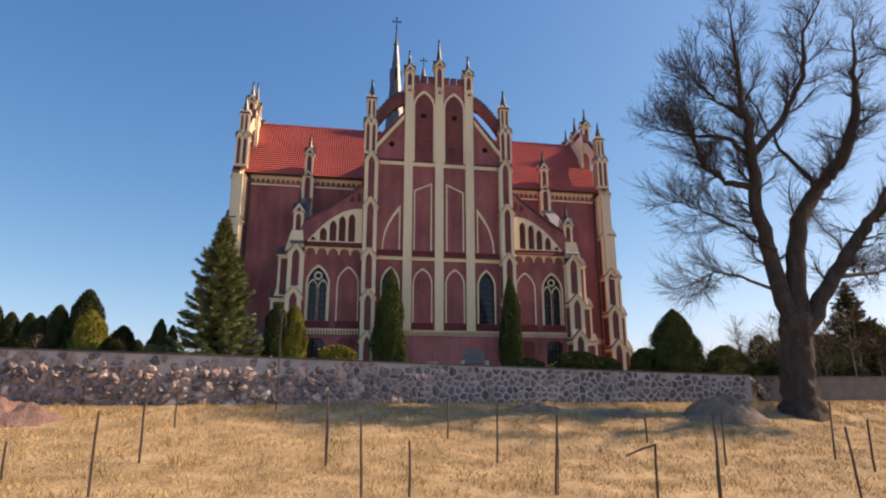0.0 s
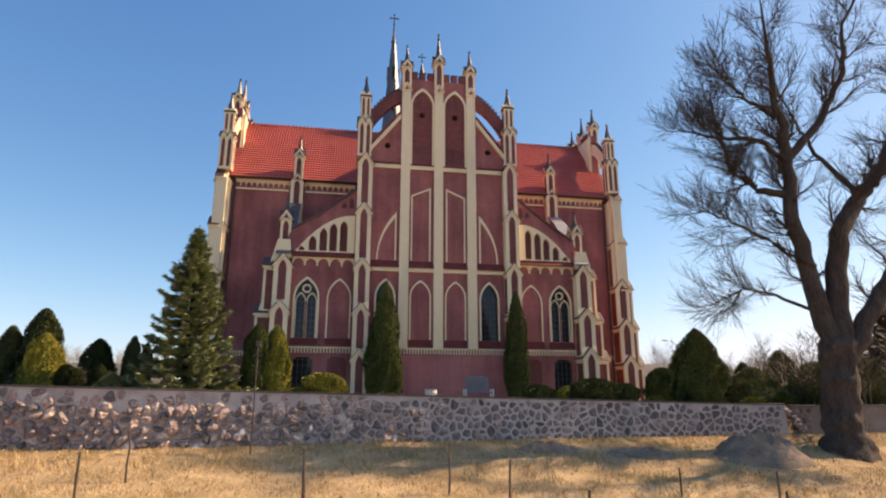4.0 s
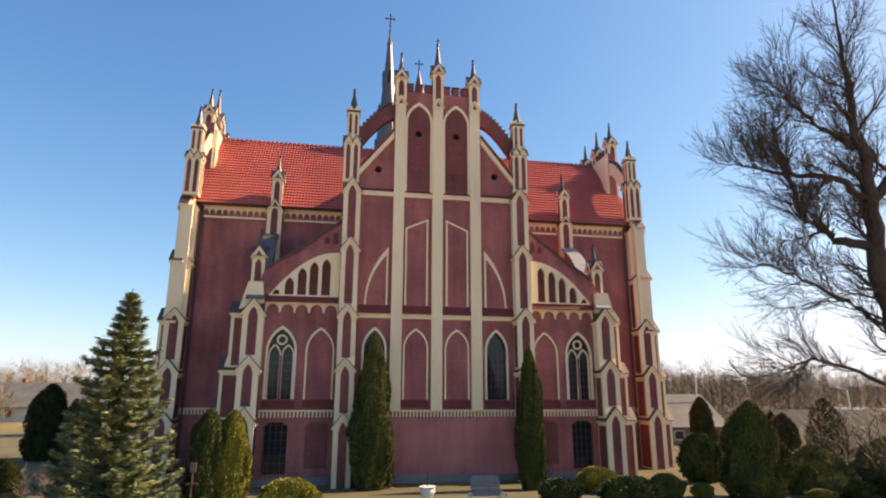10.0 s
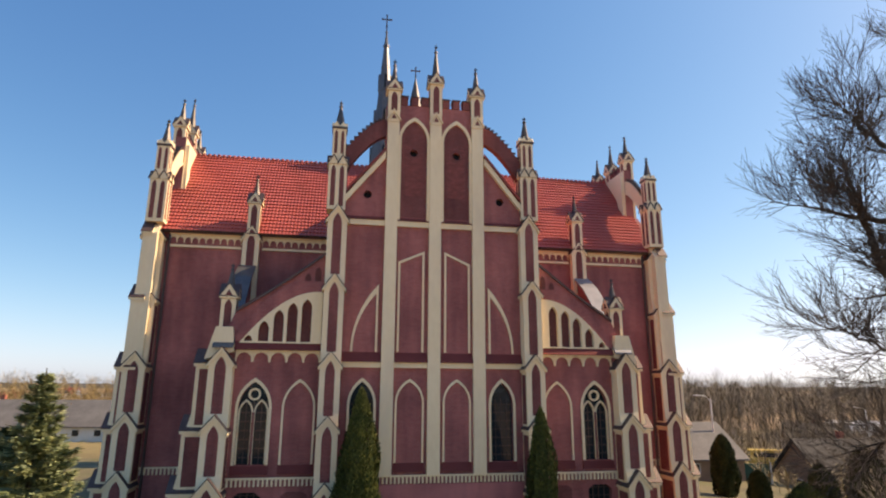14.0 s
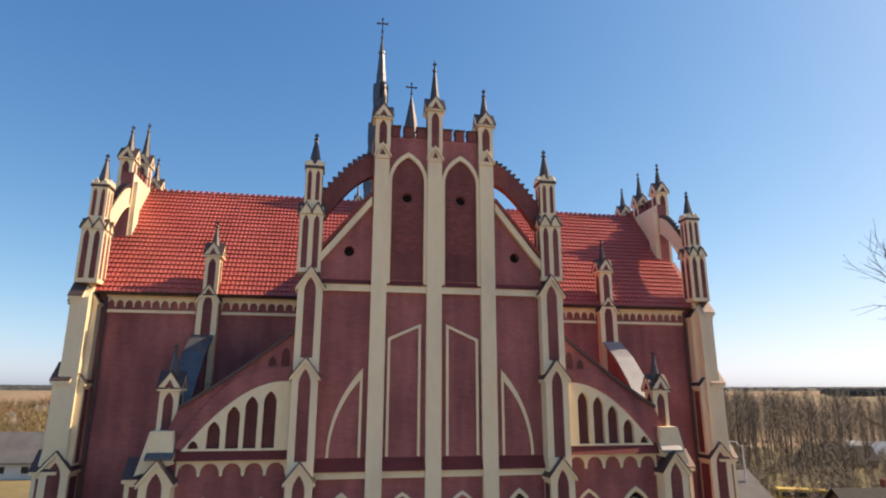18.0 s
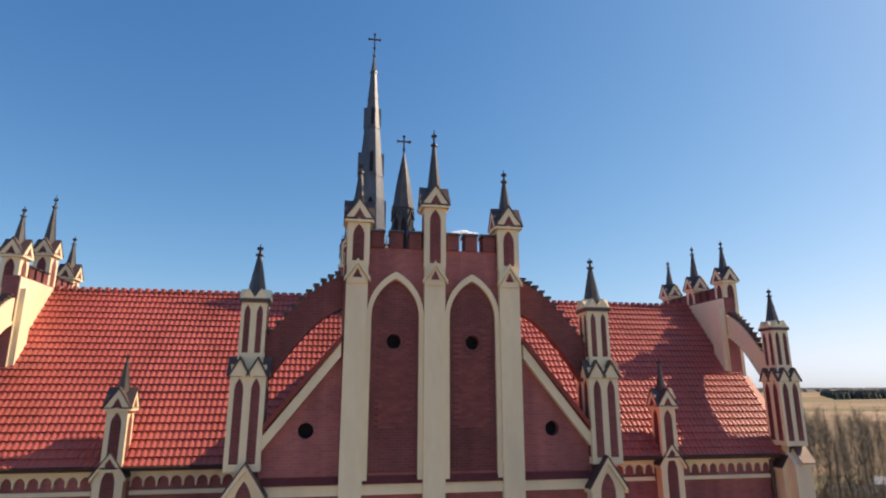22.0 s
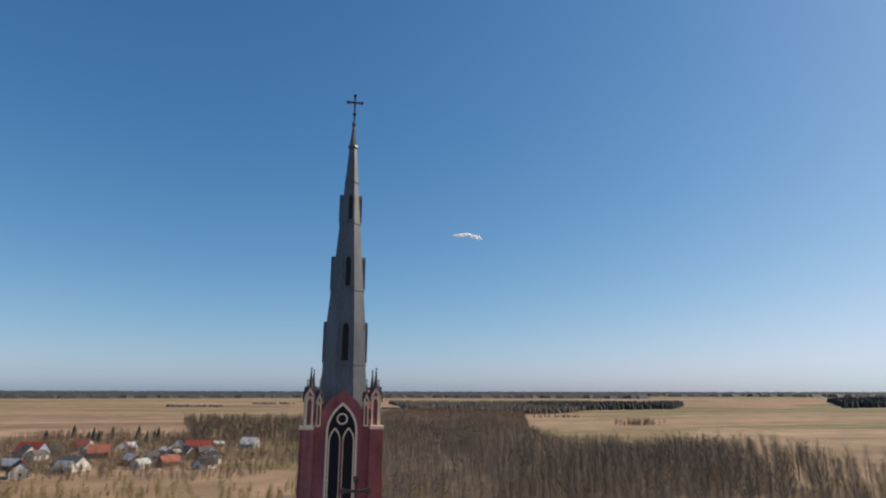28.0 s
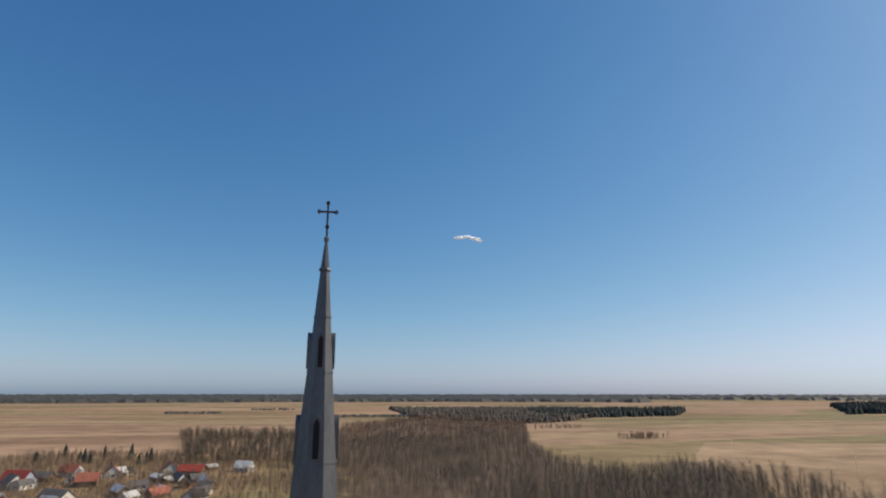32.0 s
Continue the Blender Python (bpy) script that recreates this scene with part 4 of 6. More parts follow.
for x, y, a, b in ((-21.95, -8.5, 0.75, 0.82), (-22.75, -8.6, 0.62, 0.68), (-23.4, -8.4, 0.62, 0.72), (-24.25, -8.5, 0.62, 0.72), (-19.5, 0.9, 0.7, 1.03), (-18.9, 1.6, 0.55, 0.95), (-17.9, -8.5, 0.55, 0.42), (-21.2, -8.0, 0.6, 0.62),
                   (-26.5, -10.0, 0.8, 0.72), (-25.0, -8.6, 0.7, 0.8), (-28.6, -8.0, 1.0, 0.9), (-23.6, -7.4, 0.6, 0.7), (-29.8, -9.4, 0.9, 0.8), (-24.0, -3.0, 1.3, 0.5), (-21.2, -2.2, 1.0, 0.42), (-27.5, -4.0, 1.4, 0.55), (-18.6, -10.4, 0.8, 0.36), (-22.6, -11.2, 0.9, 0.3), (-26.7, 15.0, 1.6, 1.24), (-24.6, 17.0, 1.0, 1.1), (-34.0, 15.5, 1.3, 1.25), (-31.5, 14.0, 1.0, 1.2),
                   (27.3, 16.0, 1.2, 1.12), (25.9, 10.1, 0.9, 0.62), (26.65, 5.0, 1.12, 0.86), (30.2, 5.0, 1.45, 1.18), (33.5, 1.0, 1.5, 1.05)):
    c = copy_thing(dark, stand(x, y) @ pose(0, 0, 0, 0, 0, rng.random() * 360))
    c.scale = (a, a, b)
front = evergreen("thuja", "sunlit yellow-green thuja behind the stone wall", "thuja tree", stand(-19.6, -10.4), 2.9, column(0.82, 4.0), 13000, 0.15, THUJA_GOLD, "thujas along the wall", 8)
ballb = evergreen("bush", "clipped round golden-green bush", "bush", stand(-7.25, -11.6), 1.25, ball(0.95), 12000, 0.09, THUJA_GOLD, "clipped round bushes", 9, 0.4)
for x, y, a, b in ((-8.3, -11.4, 0.5, 0.5), (7.0, -6.0, 0.95, 0.95), (11.0, -8.5, 0.5, 0.5), (-11.3, -11.6, 0.5, 0.55), (15.6, -10.4, 0.6, 0.42)):
    c = copy_thing(ballb, stand(x, y))
    c.scale = (a, a, b)
green = evergreen("bush", "clipped round dark green bush", "bush", stand(3.65, -9.9), 1.0, ball(0.8), 10000, 0.09, THUJA, "clipped round bushes", 10, 0.4)
for x, y, a, b in ((5.9, -11.7, 1.4, 1.2), (8.55, -9.7, 0.88, 1.15), (15.0, -2.4, 1.35, 2.6), (18.0, -9.6, 0.9, 0.8), (20.5, -9.5, 1.2, 1.1)):
    c = copy_thing(green, stand(x, y))
    c.scale = (a, a, b)
jun = evergreen("juniper", "grey-green spreading juniper behind the wall", "juniper bush", stand(17.5, -8.0), 2.2, lambda h: 1.9 * (1 - h) ** 0.6 * min(1, 0.7 + h), 13000, 0.24, JUNIPER, "spreading junipers", 11, 0.35)
for x, y, a, b in ((21.5, -8.4, 1.25, 1.15), (25.0, -7.5, 1.5, 1.4), (29.5, -7.0, 1.6, 1.9), (-15.9, -12.6, 0.45, 0.42), (-1.9, -11.9, 0.4, 0.14), (-4.4, -12.2, 0.5, 0.16)):
    c = copy_thing(jun, stand(x, y) @ pose(0, 0, 0, 0, 0, rng.random() * 360))
    c.scale = (a, a, b)


def spruce(m, height, width, seed, label, needles, group=""):
    """Whorls of drooping boughs, each a ragged fan of needle sprays."""
    g = np.random.default_rng(seed)
    t = thing("spruce", m, label, "spruce tree", group)
    b = bmesh.new()
    cone(b, 0, 0, -0.3, height, 0.16, 0.015, 8)
    part("trunk", b, BARK, t)
    P, T, S, L = [], [], [], []
    z = 0.25
    while z < height - 0.1:
        f = 1 - z / height
        reach = width * f ** 0.85 * (0.85 + 0.3 * g.random())
        n = int(7 + 7 * f)
        a0 = g.random() * 6.28
        for i in range(n):
            a = a0 + 6.283 * i / n + g.normal(0, 0.15)
            ln = reach * (0.72 + 0.42 * g.random())
            d = np.array([math.cos(a), math.sin(a), 0.0])
            q = np.array([-math.sin(a), math.cos(a), 0.0])
            k = max(6, int(ln * 340))
            for j in range(k):
                u = (j + 0.5) / k
                droop = -0.28 * ln * u + 0.22 * ln * u * u * u * 1.6
                side = g.normal(0, 0.16 * ln * (1.05 - u))
                p = d * ln * u + q * side + np.array([0, 0, z + droop + g.normal(0, 0.06)])
                P.append(p)
                T.append(d + q * (np.sign(side) * 0.8 + g.normal(0, 0.3)) + np.array([0, 0, 0.12 + g.normal(0, 0.16)]))
                S.append(q * (1 if g.random() > 0.2 else 0.4) + np.array([0, 0, g.normal(0, 0.3)]))
                L.append(0.08 + 0.12 * g.random())
        z += 0.24 + 0.27 * f
    P, T, S, L = map(np.array, (P, T, S, L))
    T /= np.linalg.norm(T, axis=1)[:, None]
    S /= np.linalg.norm(S, axis=1)[:, None]
    l = L[:, None] * 1.6
    v = np.stack([P - T * l * 0.3, P + S * l * 0.15, P + T * l * 0.7, P - S * l * 0.15], 1).reshape(-1, 3)
    raw("crown", v, np.arange(len(v)).reshape(-1, 4).tolist(), needles, t)
    return t


spruce(stand(-13.25, -11.8), 7.9, 2.65, 5, "blue-green spruce with layered drooping boughs", SPRUCE)
spruce(stand(27.6, -7.6), 7.0, 2.9, 9, "dull grey-brown spruce behind the low wall", leafy("dull_needle", (0.09, 0.078, 0.055), (0.21, 0.185, 0.13)))


# the old bare tree by the wall
def tubes(paths, sides):
    """Tapering tubes along paths of (point, radius)."""
    verts, faces = [], []
    for path in paths:
        base = len(verts)
        for i, (p, r) in enumerate(path):
            q = path[min(i + 1, len(path) - 1)][0] - path[max(i - 1, 0)][0]
            q = q.normalized() if q.length > 1e-6 else Vector((0, 0, 1))
            u = q.orthogonal().normalized()
            w = q.cross(u)
            for k in range(sides):
                a = 2 * math.pi * k / sides
                verts.append(p + (u * math.cos(a) + w * math.sin(a)) * r)
        for i in range(len(path) - 1):
            for k in range(sides):
                a, c = base + i * sides + k, base + i * sides + (k + 1) % sides
                faces.append((a, c, c + sides, a + sides))
    return verts, faces


tr = random.Random(11)


def wander(p, d, length, r, n, wobble, lift, tip=0.25):
    path, p, d = [(p.copy(), r)], p.copy(), d.normalized()
    for i in range(n):
        d = (d + Vector((tr.gauss(0, wobble), tr.gauss(0, wobble), tr.gauss(0, wobble) + lift))).normalized()
        p = p + d * (length / n)
        path.append((p.copy(), r * (1 - (1 - tip) * (i + 1) / n)))
    return path


def bare_tree(m, label, limbs, trunk, dense=1.0):
    """limbs: paths of (x, y, z, radius) in the tree's own metres."""
    t = thing("tree", m, label, "tree", "")
    rings = []
    for (a, b) in zip(trunk, trunk[1:]):
        rings += [(Vector(a[:3]).lerp(Vector(b[:3]), k / 6), a[3] + (b[3] - a[3]) * k / 6) for k in range(6)]
    v, f = tubes([rings + [(Vector(trunk[-1][:3]), trunk[-1][3])]], 36)
    furrow = [noise.noise((p.x * 6.5, p.y * 6.5, p.z * 0.8)) * 0.085 for p in v]      # furrowed bark
    v = [p + Vector((noise.noise(p * 1.6) * 0.26, noise.noise(p * 1.6 + Vector((9, 0, 0))) * 0.26, 0)) + Vector((p.x, p.y, 0)).normalized() * d for p, d in zip(v, furrow)]
    raw("trunk", v, f, BARK, t, smooth=True)
    boughs, shoots, twigs = [], [], []
    for limb in limbs:
        pts = [(Vector(q[:3]), q[3] * 0.86) for q in limb]
        fine = []
        for (a, ra), (b, rb) in zip(pts, pts[1:]):
            for k in range(5):
                u = k / 5
                fine.append((a.lerp(b, u) + Vector((tr.gauss(0, 0.07), tr.gauss(0, 0.07), 0)), ra + (rb - ra) * u))
        fine.append(pts[-1])
        vv, ff = tubes([fine], 9)
        raw("limb", vv, ff, BARK, t, smooth=True)
        for i in range(5, len(fine)):
            p, r = fine[i]
            if r > 0.45 and tr.random() < 0.6:
                continue
            along = (fine[i][0] - fine[i - 1][0]).normalized()
            for _ in range(2 if tr.random() < 0.42 * dense else 1):
                away = Vector((p.x - 2.0, p.y, (p.z - 11.0) * 0.7)).normalized()
                out = Vector((tr.gauss(0, 1), tr.gauss(0, 1), tr.gauss(0.1, 0.6))) + away * 0.8
                out = (out - along * out.dot(along)).normalized()
                boughs.append(wander(p, out + along * 0.75, tr.uniform(1.4, 3.0) * (1.0 - 0.25 * i / len(fine)), max(0.028, min(0.075, r * 0.4)), 8, 0.12, 0.045))
    for path in boughs:
        for i in range(1, len(path)):
            p, r = path[i]
            along = (path[i][0] - path[i - 1][0]).normalized()
            for _ in range(3 if tr.random() < 0.35 else 2):
                out = Vector((tr.gauss(0, 1), tr.gauss(0, 1), tr.gauss(0.15, 0.8)))
                out = (out - along * out.dot(along)).normalized()
                shoots.append(wander(p, out * 0.7 + along, tr.uniform(0.6, 1.5), max(0.010, r * 0.36), 5, 0.10, 0.05, 0.35))
    for path in shoots:
        for i in range(1, len(path)):
            p, r = path[i]
            along = (path[i][0] - path[i - 1][0]).normalized()
            out = Vector((tr.gauss(0, 1), tr.gauss(0, 1), tr.gauss(0.2, 0.9))).normalized()
            twigs.append(wander(p, out * 0.6 + along, tr.uniform(0.3, 0.75), 0.0085, 2, 0.08, 0.03, 0.5))
    v, f = tubes(boughs, 5)
    tagged(raw("branches", v, f, BARK, t), kind="stuff")
    v, f = tubes(shoots, 4)
    tagged(raw("shoots", v, f, TWIG, t), kind="stuff")
    v, f = tubes(twigs, 3)
    tagged(raw("twigs", v, f, TWIG, t), kind="stuff")
    return t


# metres from the foot of the trunk
old = bare_tree(pose(16.28, -15.35, -0.73) @ Matrix.Scale(0.97, 4), "old bare deciduous tree with a thick dark trunk",
    [[(0.2, 0, 4.2, 0.62), (-0.4, 0.2, 7.6, 0.5), (-1.0, 0.2, 11.0, 0.42), (-0.8, 0.0, 14.4, 0.36), (-1.3, -0.2, 17.0, 0.22), (-1.5, -0.3, 20.5, 0.12), (-1.6, -0.5, 23.5, 0.04)],
     [(-0.9, 0.1, 12.2, 0.26), (-2.4, 0.5, 12.5, 0.2), (-3.6, 0.8, 13.6, 0.15), (-3.9, 0.9, 15.8, 0.10), (-4.1, 1.2, 18.0, 0.04)],
     [(-0.8, 0, 14.2, 0.28), (1.1, -0.6, 16.6, 0.22), (2.4, -1.0, 19.0, 0.17), (2.7, -1.2, 21.8, 0.1), (4.4, -1.6, 25.0, 0.04)],
     [(-1.0, 0.1, 14.0, 0.2), (-2.8, -0.4, 14.9, 0.15), (-4.6, 0.6, 15.4, 0.09), (-6.2, 1.2, 15.9, 0.03)],
     [(-1.2, 0, 16.5, 0.18), (-2.2, 0.8, 18.0, 0.12), (-2.9, 1.3, 19.2, 0.08), (-3.6, 1.6, 20.4, 0.03)],
     [(0.5, 0, 4.4, 0.66), (1.0, 0.1, 7.6, 0.6), (1.5, 0.0, 10.2, 0.52), (3.1, 0.2, 12.2, 0.48), (5.0, 0.3, 14.0, 0.44), (6.9, 0.4, 17.0, 0.34), (7.6, 0.4, 20.5, 0.18), (8.4, 0.5, 24.5, 0.05)],
     [(3.4, 0.2, 12.6, 0.2), (2.8, 1.6, 15.0, 0.14), (2.2, 2.4, 17.6, 0.08), (1.6, 3.0, 20.4, 0.03)],
     [(0.9, 0, 4.0, 0.6), (2.3, -0.3, 6.2, 0.48), (4.0, -0.6, 8.6, 0.42), (5.8, -0.9, 10.6, 0.34), (8.0, -1.2, 12.0, 0.24), (10.5, -1.6, 13.2, 0.12), (13.0, -2.0, 15.0, 0.04)],
     [(5.0, -0.8, 9.6, 0.22), (6.0, -2.2, 12.6, 0.16), (6.4, -3.0, 16.0, 0.09), (6.2, -3.6, 19.4, 0.03)],
     [(-0.5, -0.1, 8.4, 0.15), (-2.2, 0.8, 10.0, 0.1), (-3.8, 1.6, 11.2, 0.06), (-4.9, 2.0, 11.8, 0.025)],
     [(-0.2, 0.1, 6.0, 0.12), (-1.2, 1.6, 7.2, 0.09), (-2.0, 3.2, 7.8, 0.06), (-2.7, 4.6, 7.2, 0.03)],
     [(3.0, -0.4, 7.0, 0.2), (5.4, 0.8, 7.4, 0.14), (8.0, 1.6, 7.8, 0.08), (10.4, 2.2, 8.6, 0.03)]],
    [(0, 0, -1.3, 1.5), (0, 0, -0.5, 1.3), (0, 0, 0.0, 1.02), (0.02, 0, 0.5, 0.86), (0.1, 0, 1.6, 0.77), (0.2, 0, 3.0, 0.78), (0.35, 0, 4.2, 0.84), (0.5, 0, 5.0, 0.62)])

# ---- the field wall ----
MORTAR = mottled("mortar", (0.33, 0.29, 0.275), (0.60, 0.54, 0.505), 1.6, 0.95, fine=9, relief=0.05, stain=(0.27, 0.235, 0.215))
MORTAR_DARK = mottled("dark_mortar", (0.15, 0.125, 0.11), (0.28, 0.24, 0.21), 1.6, 0.95, fine=9, relief=0.05)


def stone_look(name, stops):
    """Field stones, each with a tone of its own and a grainy face."""
    m, nt, b = nodes_of(name, 0.85)
    geo, info = nt.nodes.new("ShaderNodeNewGeometry"), nt.nodes.new("ShaderNodeObjectInfo")
    add, fr = nt.nodes.new("ShaderNodeMath"), nt.nodes.new("ShaderNodeMath")
    add.operation, fr.operation = "ADD", "FRACT"
    nt.links.new(geo.outputs["Random Per Island"], add.inputs[0])
    nt.links.new(info.outputs["Random"], add.inputs[1])
    nt.links.new(add.outputs[0], fr.inputs[0])
    c = ramp(nt, fr.outputs[0], stops)
    c = mix(nt, c, ramp(nt, tex_noise(nt, geo.outputs["Position"], 7.0, 5), [(0.3, (0.55, 0.54, 0.54)), (0.7, (1.4, 1.37, 1.34))]), 1.0, "MULTIPLY")
    nt.links.new(c, b.inputs["Base Color"])
    bump(nt, b, tex_noise(nt, geo.outputs["Position"], 14.0, 5), 0.9, 0.05)
    return m


STONE = stone_look("field_stone", [(0.0, (0.14, 0.122, 0.12)), (0.25, (0.29, 0.23, 0.215)), (0.5, (0.43, 0.31, 0.27)), (0.7, (0.18, 0.162, 0.165)), (0.85, (0.50, 0.37, 0.31)), (1.0, (0.68, 0.58, 0.51))])
STONE_GREY = stone_look("grey_stone", [(0.0, (0.10, 0.092, 0.096)), (0.35, (0.17, 0.152, 0.155)), (0.6, (0.25, 0.205, 0.195)), (0.8, (0.13, 0.118, 0.124)), (1.0, (0.33, 0.285, 0.27))])

WALL_X0, WALL_X1 = -62.0, 15.4
verts, faces = [], []
xs = np.linspace(WALL_X0, WALL_X1, 90)
for x in xs:
    y, zt = wall_y(x), wall_top(x)
    for yy, z in ((y, -1.1), (y - 0.02, zt - 0.07), (y + 0.55, zt - 0.07), (y + 0.55, -1.1)):
        verts.append((x, yy, z))
for i in range(len(xs) - 1):
    for k in range(3):
        faces.append((4 * i + k, 4 * i + k + 1, 4 * i + k + 5, 4 * i + k + 4))
faces += [(0, 1, 2, 3), tuple(4 * (len(xs) - 1) + k for k in (3, 2, 1, 0))]
stone_wall = tagged(raw("wall_stone", verts, faces, MORTAR), "long low field-stone wall with pale mortar joints", "stone wall", kind="structure")
COPE = mottled("wall_coping", (0.09, 0.075, 0.07), (0.17, 0.14, 0.13), 1.5, 0.9, relief=0.02)
n_cope = 0
for x in np.arange(WALL_X0, WALL_X1, 1.1):
    x1 = min(x + 1.08, WALL_X1)
    z = (wall_top(x) + wall_top(x1)) / 2
    b = bmesh.new()
    box(b, 0, x1 - x, -0.07, 0.63, -0.075, 0.0)
    o = part("coping", b, COPE, stone_wall)
    o.matrix_basis = Matrix.Translation((x, wall_y(x), wall_top(x) + 0.0)) @ Matrix.Rotation(math.atan2(wall_y(x1) - wall_y(x), x1 - x), 4, "Z") @ Matrix.Rotation(-math.atan2(wall_top(x1) - wall_top(x), x1 - x), 4, "Y")

low_wall = tagged(part("wall_low", slabbed([(15.9, -12.76), (15.9, -12.2), (60, -11.3), (60, -11.86)], -1.2, 0.80, "z"), MORTAR_DARK), "low dark plastered wall beyond the tree", "stone wall", kind="structure")
part("coping", slabbed([(15.8, -12.84), (15.8, -12.1), (60.1, -11.2), (60.1, -11.94)], 0.80, 0.88, "z"), COPE, low_wall)


# ---- the field ----
WOOD = mottled("grey_wood", (0.06, 0.045, 0.035), (0.15, 0.115, 0.09), 3.0, 0.95, fine=6, stretch=(1, 1, 0.2))
SOIL = mottled("turned_soil", (0.12, 0.088, 0.065), (0.32, 0.24, 0.17), 1.4, 0.95, fine=8, relief=0.06)
for k, (x, y, h) in enumerate(((-12.96, -26.19, 2.05), (-12.93, -22.66, 2.1), (-12.99, -18.73, 1.6), (-7.37, -23.04, 2.3), (-6.36, -26.82, 2.05), (-5.16, -26.75, 1.4), (-2.89, -19.78, 1.6), (-1.74, -22.74, 1.95),
                               (-1.17, -26.74, 2.1), (5.15, -20.0, 0.95), (1.19, -27.75, 1.5), (3.0, -27.68, 2.25), (6.16, -23.46, 1.7), (10.92, -22.94, 2.1), (6.66, -28.36, 2.0), (10.7, -24.77, 1.7), (-15.89, -24.24, 1.0))):
    st = thing("stake", pose(x, y, land_z(x, y), tr.gauss(0, 1.2), tr.gauss(0, 1.6), 0), "thin weathered wooden stake in the dry field", "stake", "stakes in the field")
    v, f = tubes([[(Vector((tr.gauss(0, 0.012), tr.gauss(0, 0.012), z)), r) for z, r in ((-0.3, 0.036), (h * 0.3, 0.036), (h * 0.65, 0.033), (h - 0.01, 0.03), (h, 0.005))]], 7)
    raw("pole", v, f, WOOD, st)
    if k in (3, 8, 11):
        v, f = tubes([[(Vector((0.045, 0, 0.0)), 0.018), (Vector((0.05, 0.01, h * 0.5)), 0.018), (Vector((0.02, 0.02, h * 0.9)), 0.012)]], 6)
        raw("cane", v, f, WOOD, st)
    if k == 10:
        v, f = tubes([[(Vector((-0.75, 0.1, h - 0.32)), 0.028), (Vector((-0.3, 0.05, h - 0.13)), 0.03), (Vector((0.06, 0.03, h - 0.03)), 0.026)]], 7)
        raw("brace", v, f, WOOD, st)


def mound(x, y, w, d, h, label, seed, material):
    g = np.random.default_rng(seed)
    n = 34
    verts, faces = [], []
    for i in range(n + 1):
        for j in range(n + 1):
            u, v = 2 * i / n - 1, 2 * j / n - 1
            px, py = x + u * w, y + v * d
            r = math.hypot(u, v) * (1 + 0.25 * noise.noise((u * 2 + seed, v * 2, 0)))
            z = h * max(0.0, 1 - r ** 1.7) * (1 + 0.5 * noise.noise((px * 1.6, py * 1.6, seed))) + 0.22 * noise.noise((px * 4, py * 4, 1)) * max(0.0, 1 - r) - 0.06 - 0.2 * max(0.0, r - 1)
            verts.append((px, py, land_z(px, py) + z))
    for i in range(n):
        for j in range(n):
            a = i * (n + 1) + j
            faces.append((a, a + 1, a + n + 2, a + n + 1))
    return tagged(raw("mound", verts, faces, material, smooth=False), label, "mound")


mound(11.6, -15.9, 2.4, 1.5, 1.05, "heap of brown earth and dead grass by the wall", 2, SOIL)
RUBBLE = mottled("brick_rubble", (0.13, 0.070, 0.058), (0.36, 0.22, 0.18), 3.0, 0.95, fine=5, relief=0.12)
mound(-19.6, -17.6, 2.4, 1.2, 0.75, "heap of reddish rubble and earth in the field", 5, RUBBLE)
mound(2.2, -15.0, 1.6, 0.6, 0.35, "low heap of earth at the foot of the wall", 8, SOIL)
mound(6.2, -15.4, 1.8, 0.7, 0.3, "low bank of earth along the wall", 9, SOIL)

STRAW = leafy("dry_blade", (0.22, 0.145, 0.072), (0.73, 0.54, 0.325))
g = np.random.default_rng(3)
n = 230000
x, off = g.uniform(-30, 24, n), -0.1 - 24 * g.random(n) ** 1.2
y = np.array([wall_y(a) for a in x]) + off
z = np.array([field_z(a, o) for a, o in zip(x, off)])
a = g.random(n) * 6.28
clump = np.array([noise.noise((p * 0.9, q * 0.9, 7)) + 0.6 * noise.noise((p * 2.7, q * 2.7, 3)) for p, q in zip(x, y)])
l = g.uniform(0.03, 0.15, n) * (1 + clump * 1.3).clip(0.2, 2.2)
dx, dy = np.cos(a) * 0.012, np.sin(a) * 0.012
P = np.stack([x, y, z - 0.01], 1)
D = np.stack([dx, dy, np.zeros(n)], 1)
T = np.stack([g.normal(0, 0.06, n), g.normal(0, 0.06, n), l], 1)
v = np.stack([P - D, P + D, P + T], 1).reshape(-1, 3)
tagged(raw("grass", v, np.arange(3 * n).reshape(-1, 3).tolist(), STRAW), "short dead straw-coloured grass on the field", "grass", kind="stuff")

# ---- things in the churchyard ----
GREY_WOOD = mottled("bench_wood", (0.10, 0.105, 0.12), (0.19, 0.20, 0.22), 2.0, 0.8, fine=7)
WHITE = mottled("white_plaster", (0.55, 0.53, 0.50), (0.78, 0.76, 0.72), 1.2, 0.85, relief=0.006)
bench = thing("bench", stand(0.05, -11.6), "grey high-backed wooden garden bench behind the wall", "bench")
for k in range(5):
    part("back_slat", slabbed([(-0.6 + 0.03 * abs(k - 2) * 0, 0.52 + 0.145 * k), (0.6, 0.52 + 0.145 * k), (0.6 - (0.16 if k == 4 else 0.04), 0.655 + 0.145 * k), (-0.6 + (0.16 if k == 4 else 0.04), 0.655 + 0.145 * k)], 0.2 + 0.02 * k, 0.235 + 0.02 * k), GREY_WOOD, bench)
for k in range(4):
    part("seat_slat", boxed(-0.62, 0.62, -0.3 + 0.125 * k, -0.19 + 0.125 * k, 0.44, 0.475), GREY_WOOD, bench)
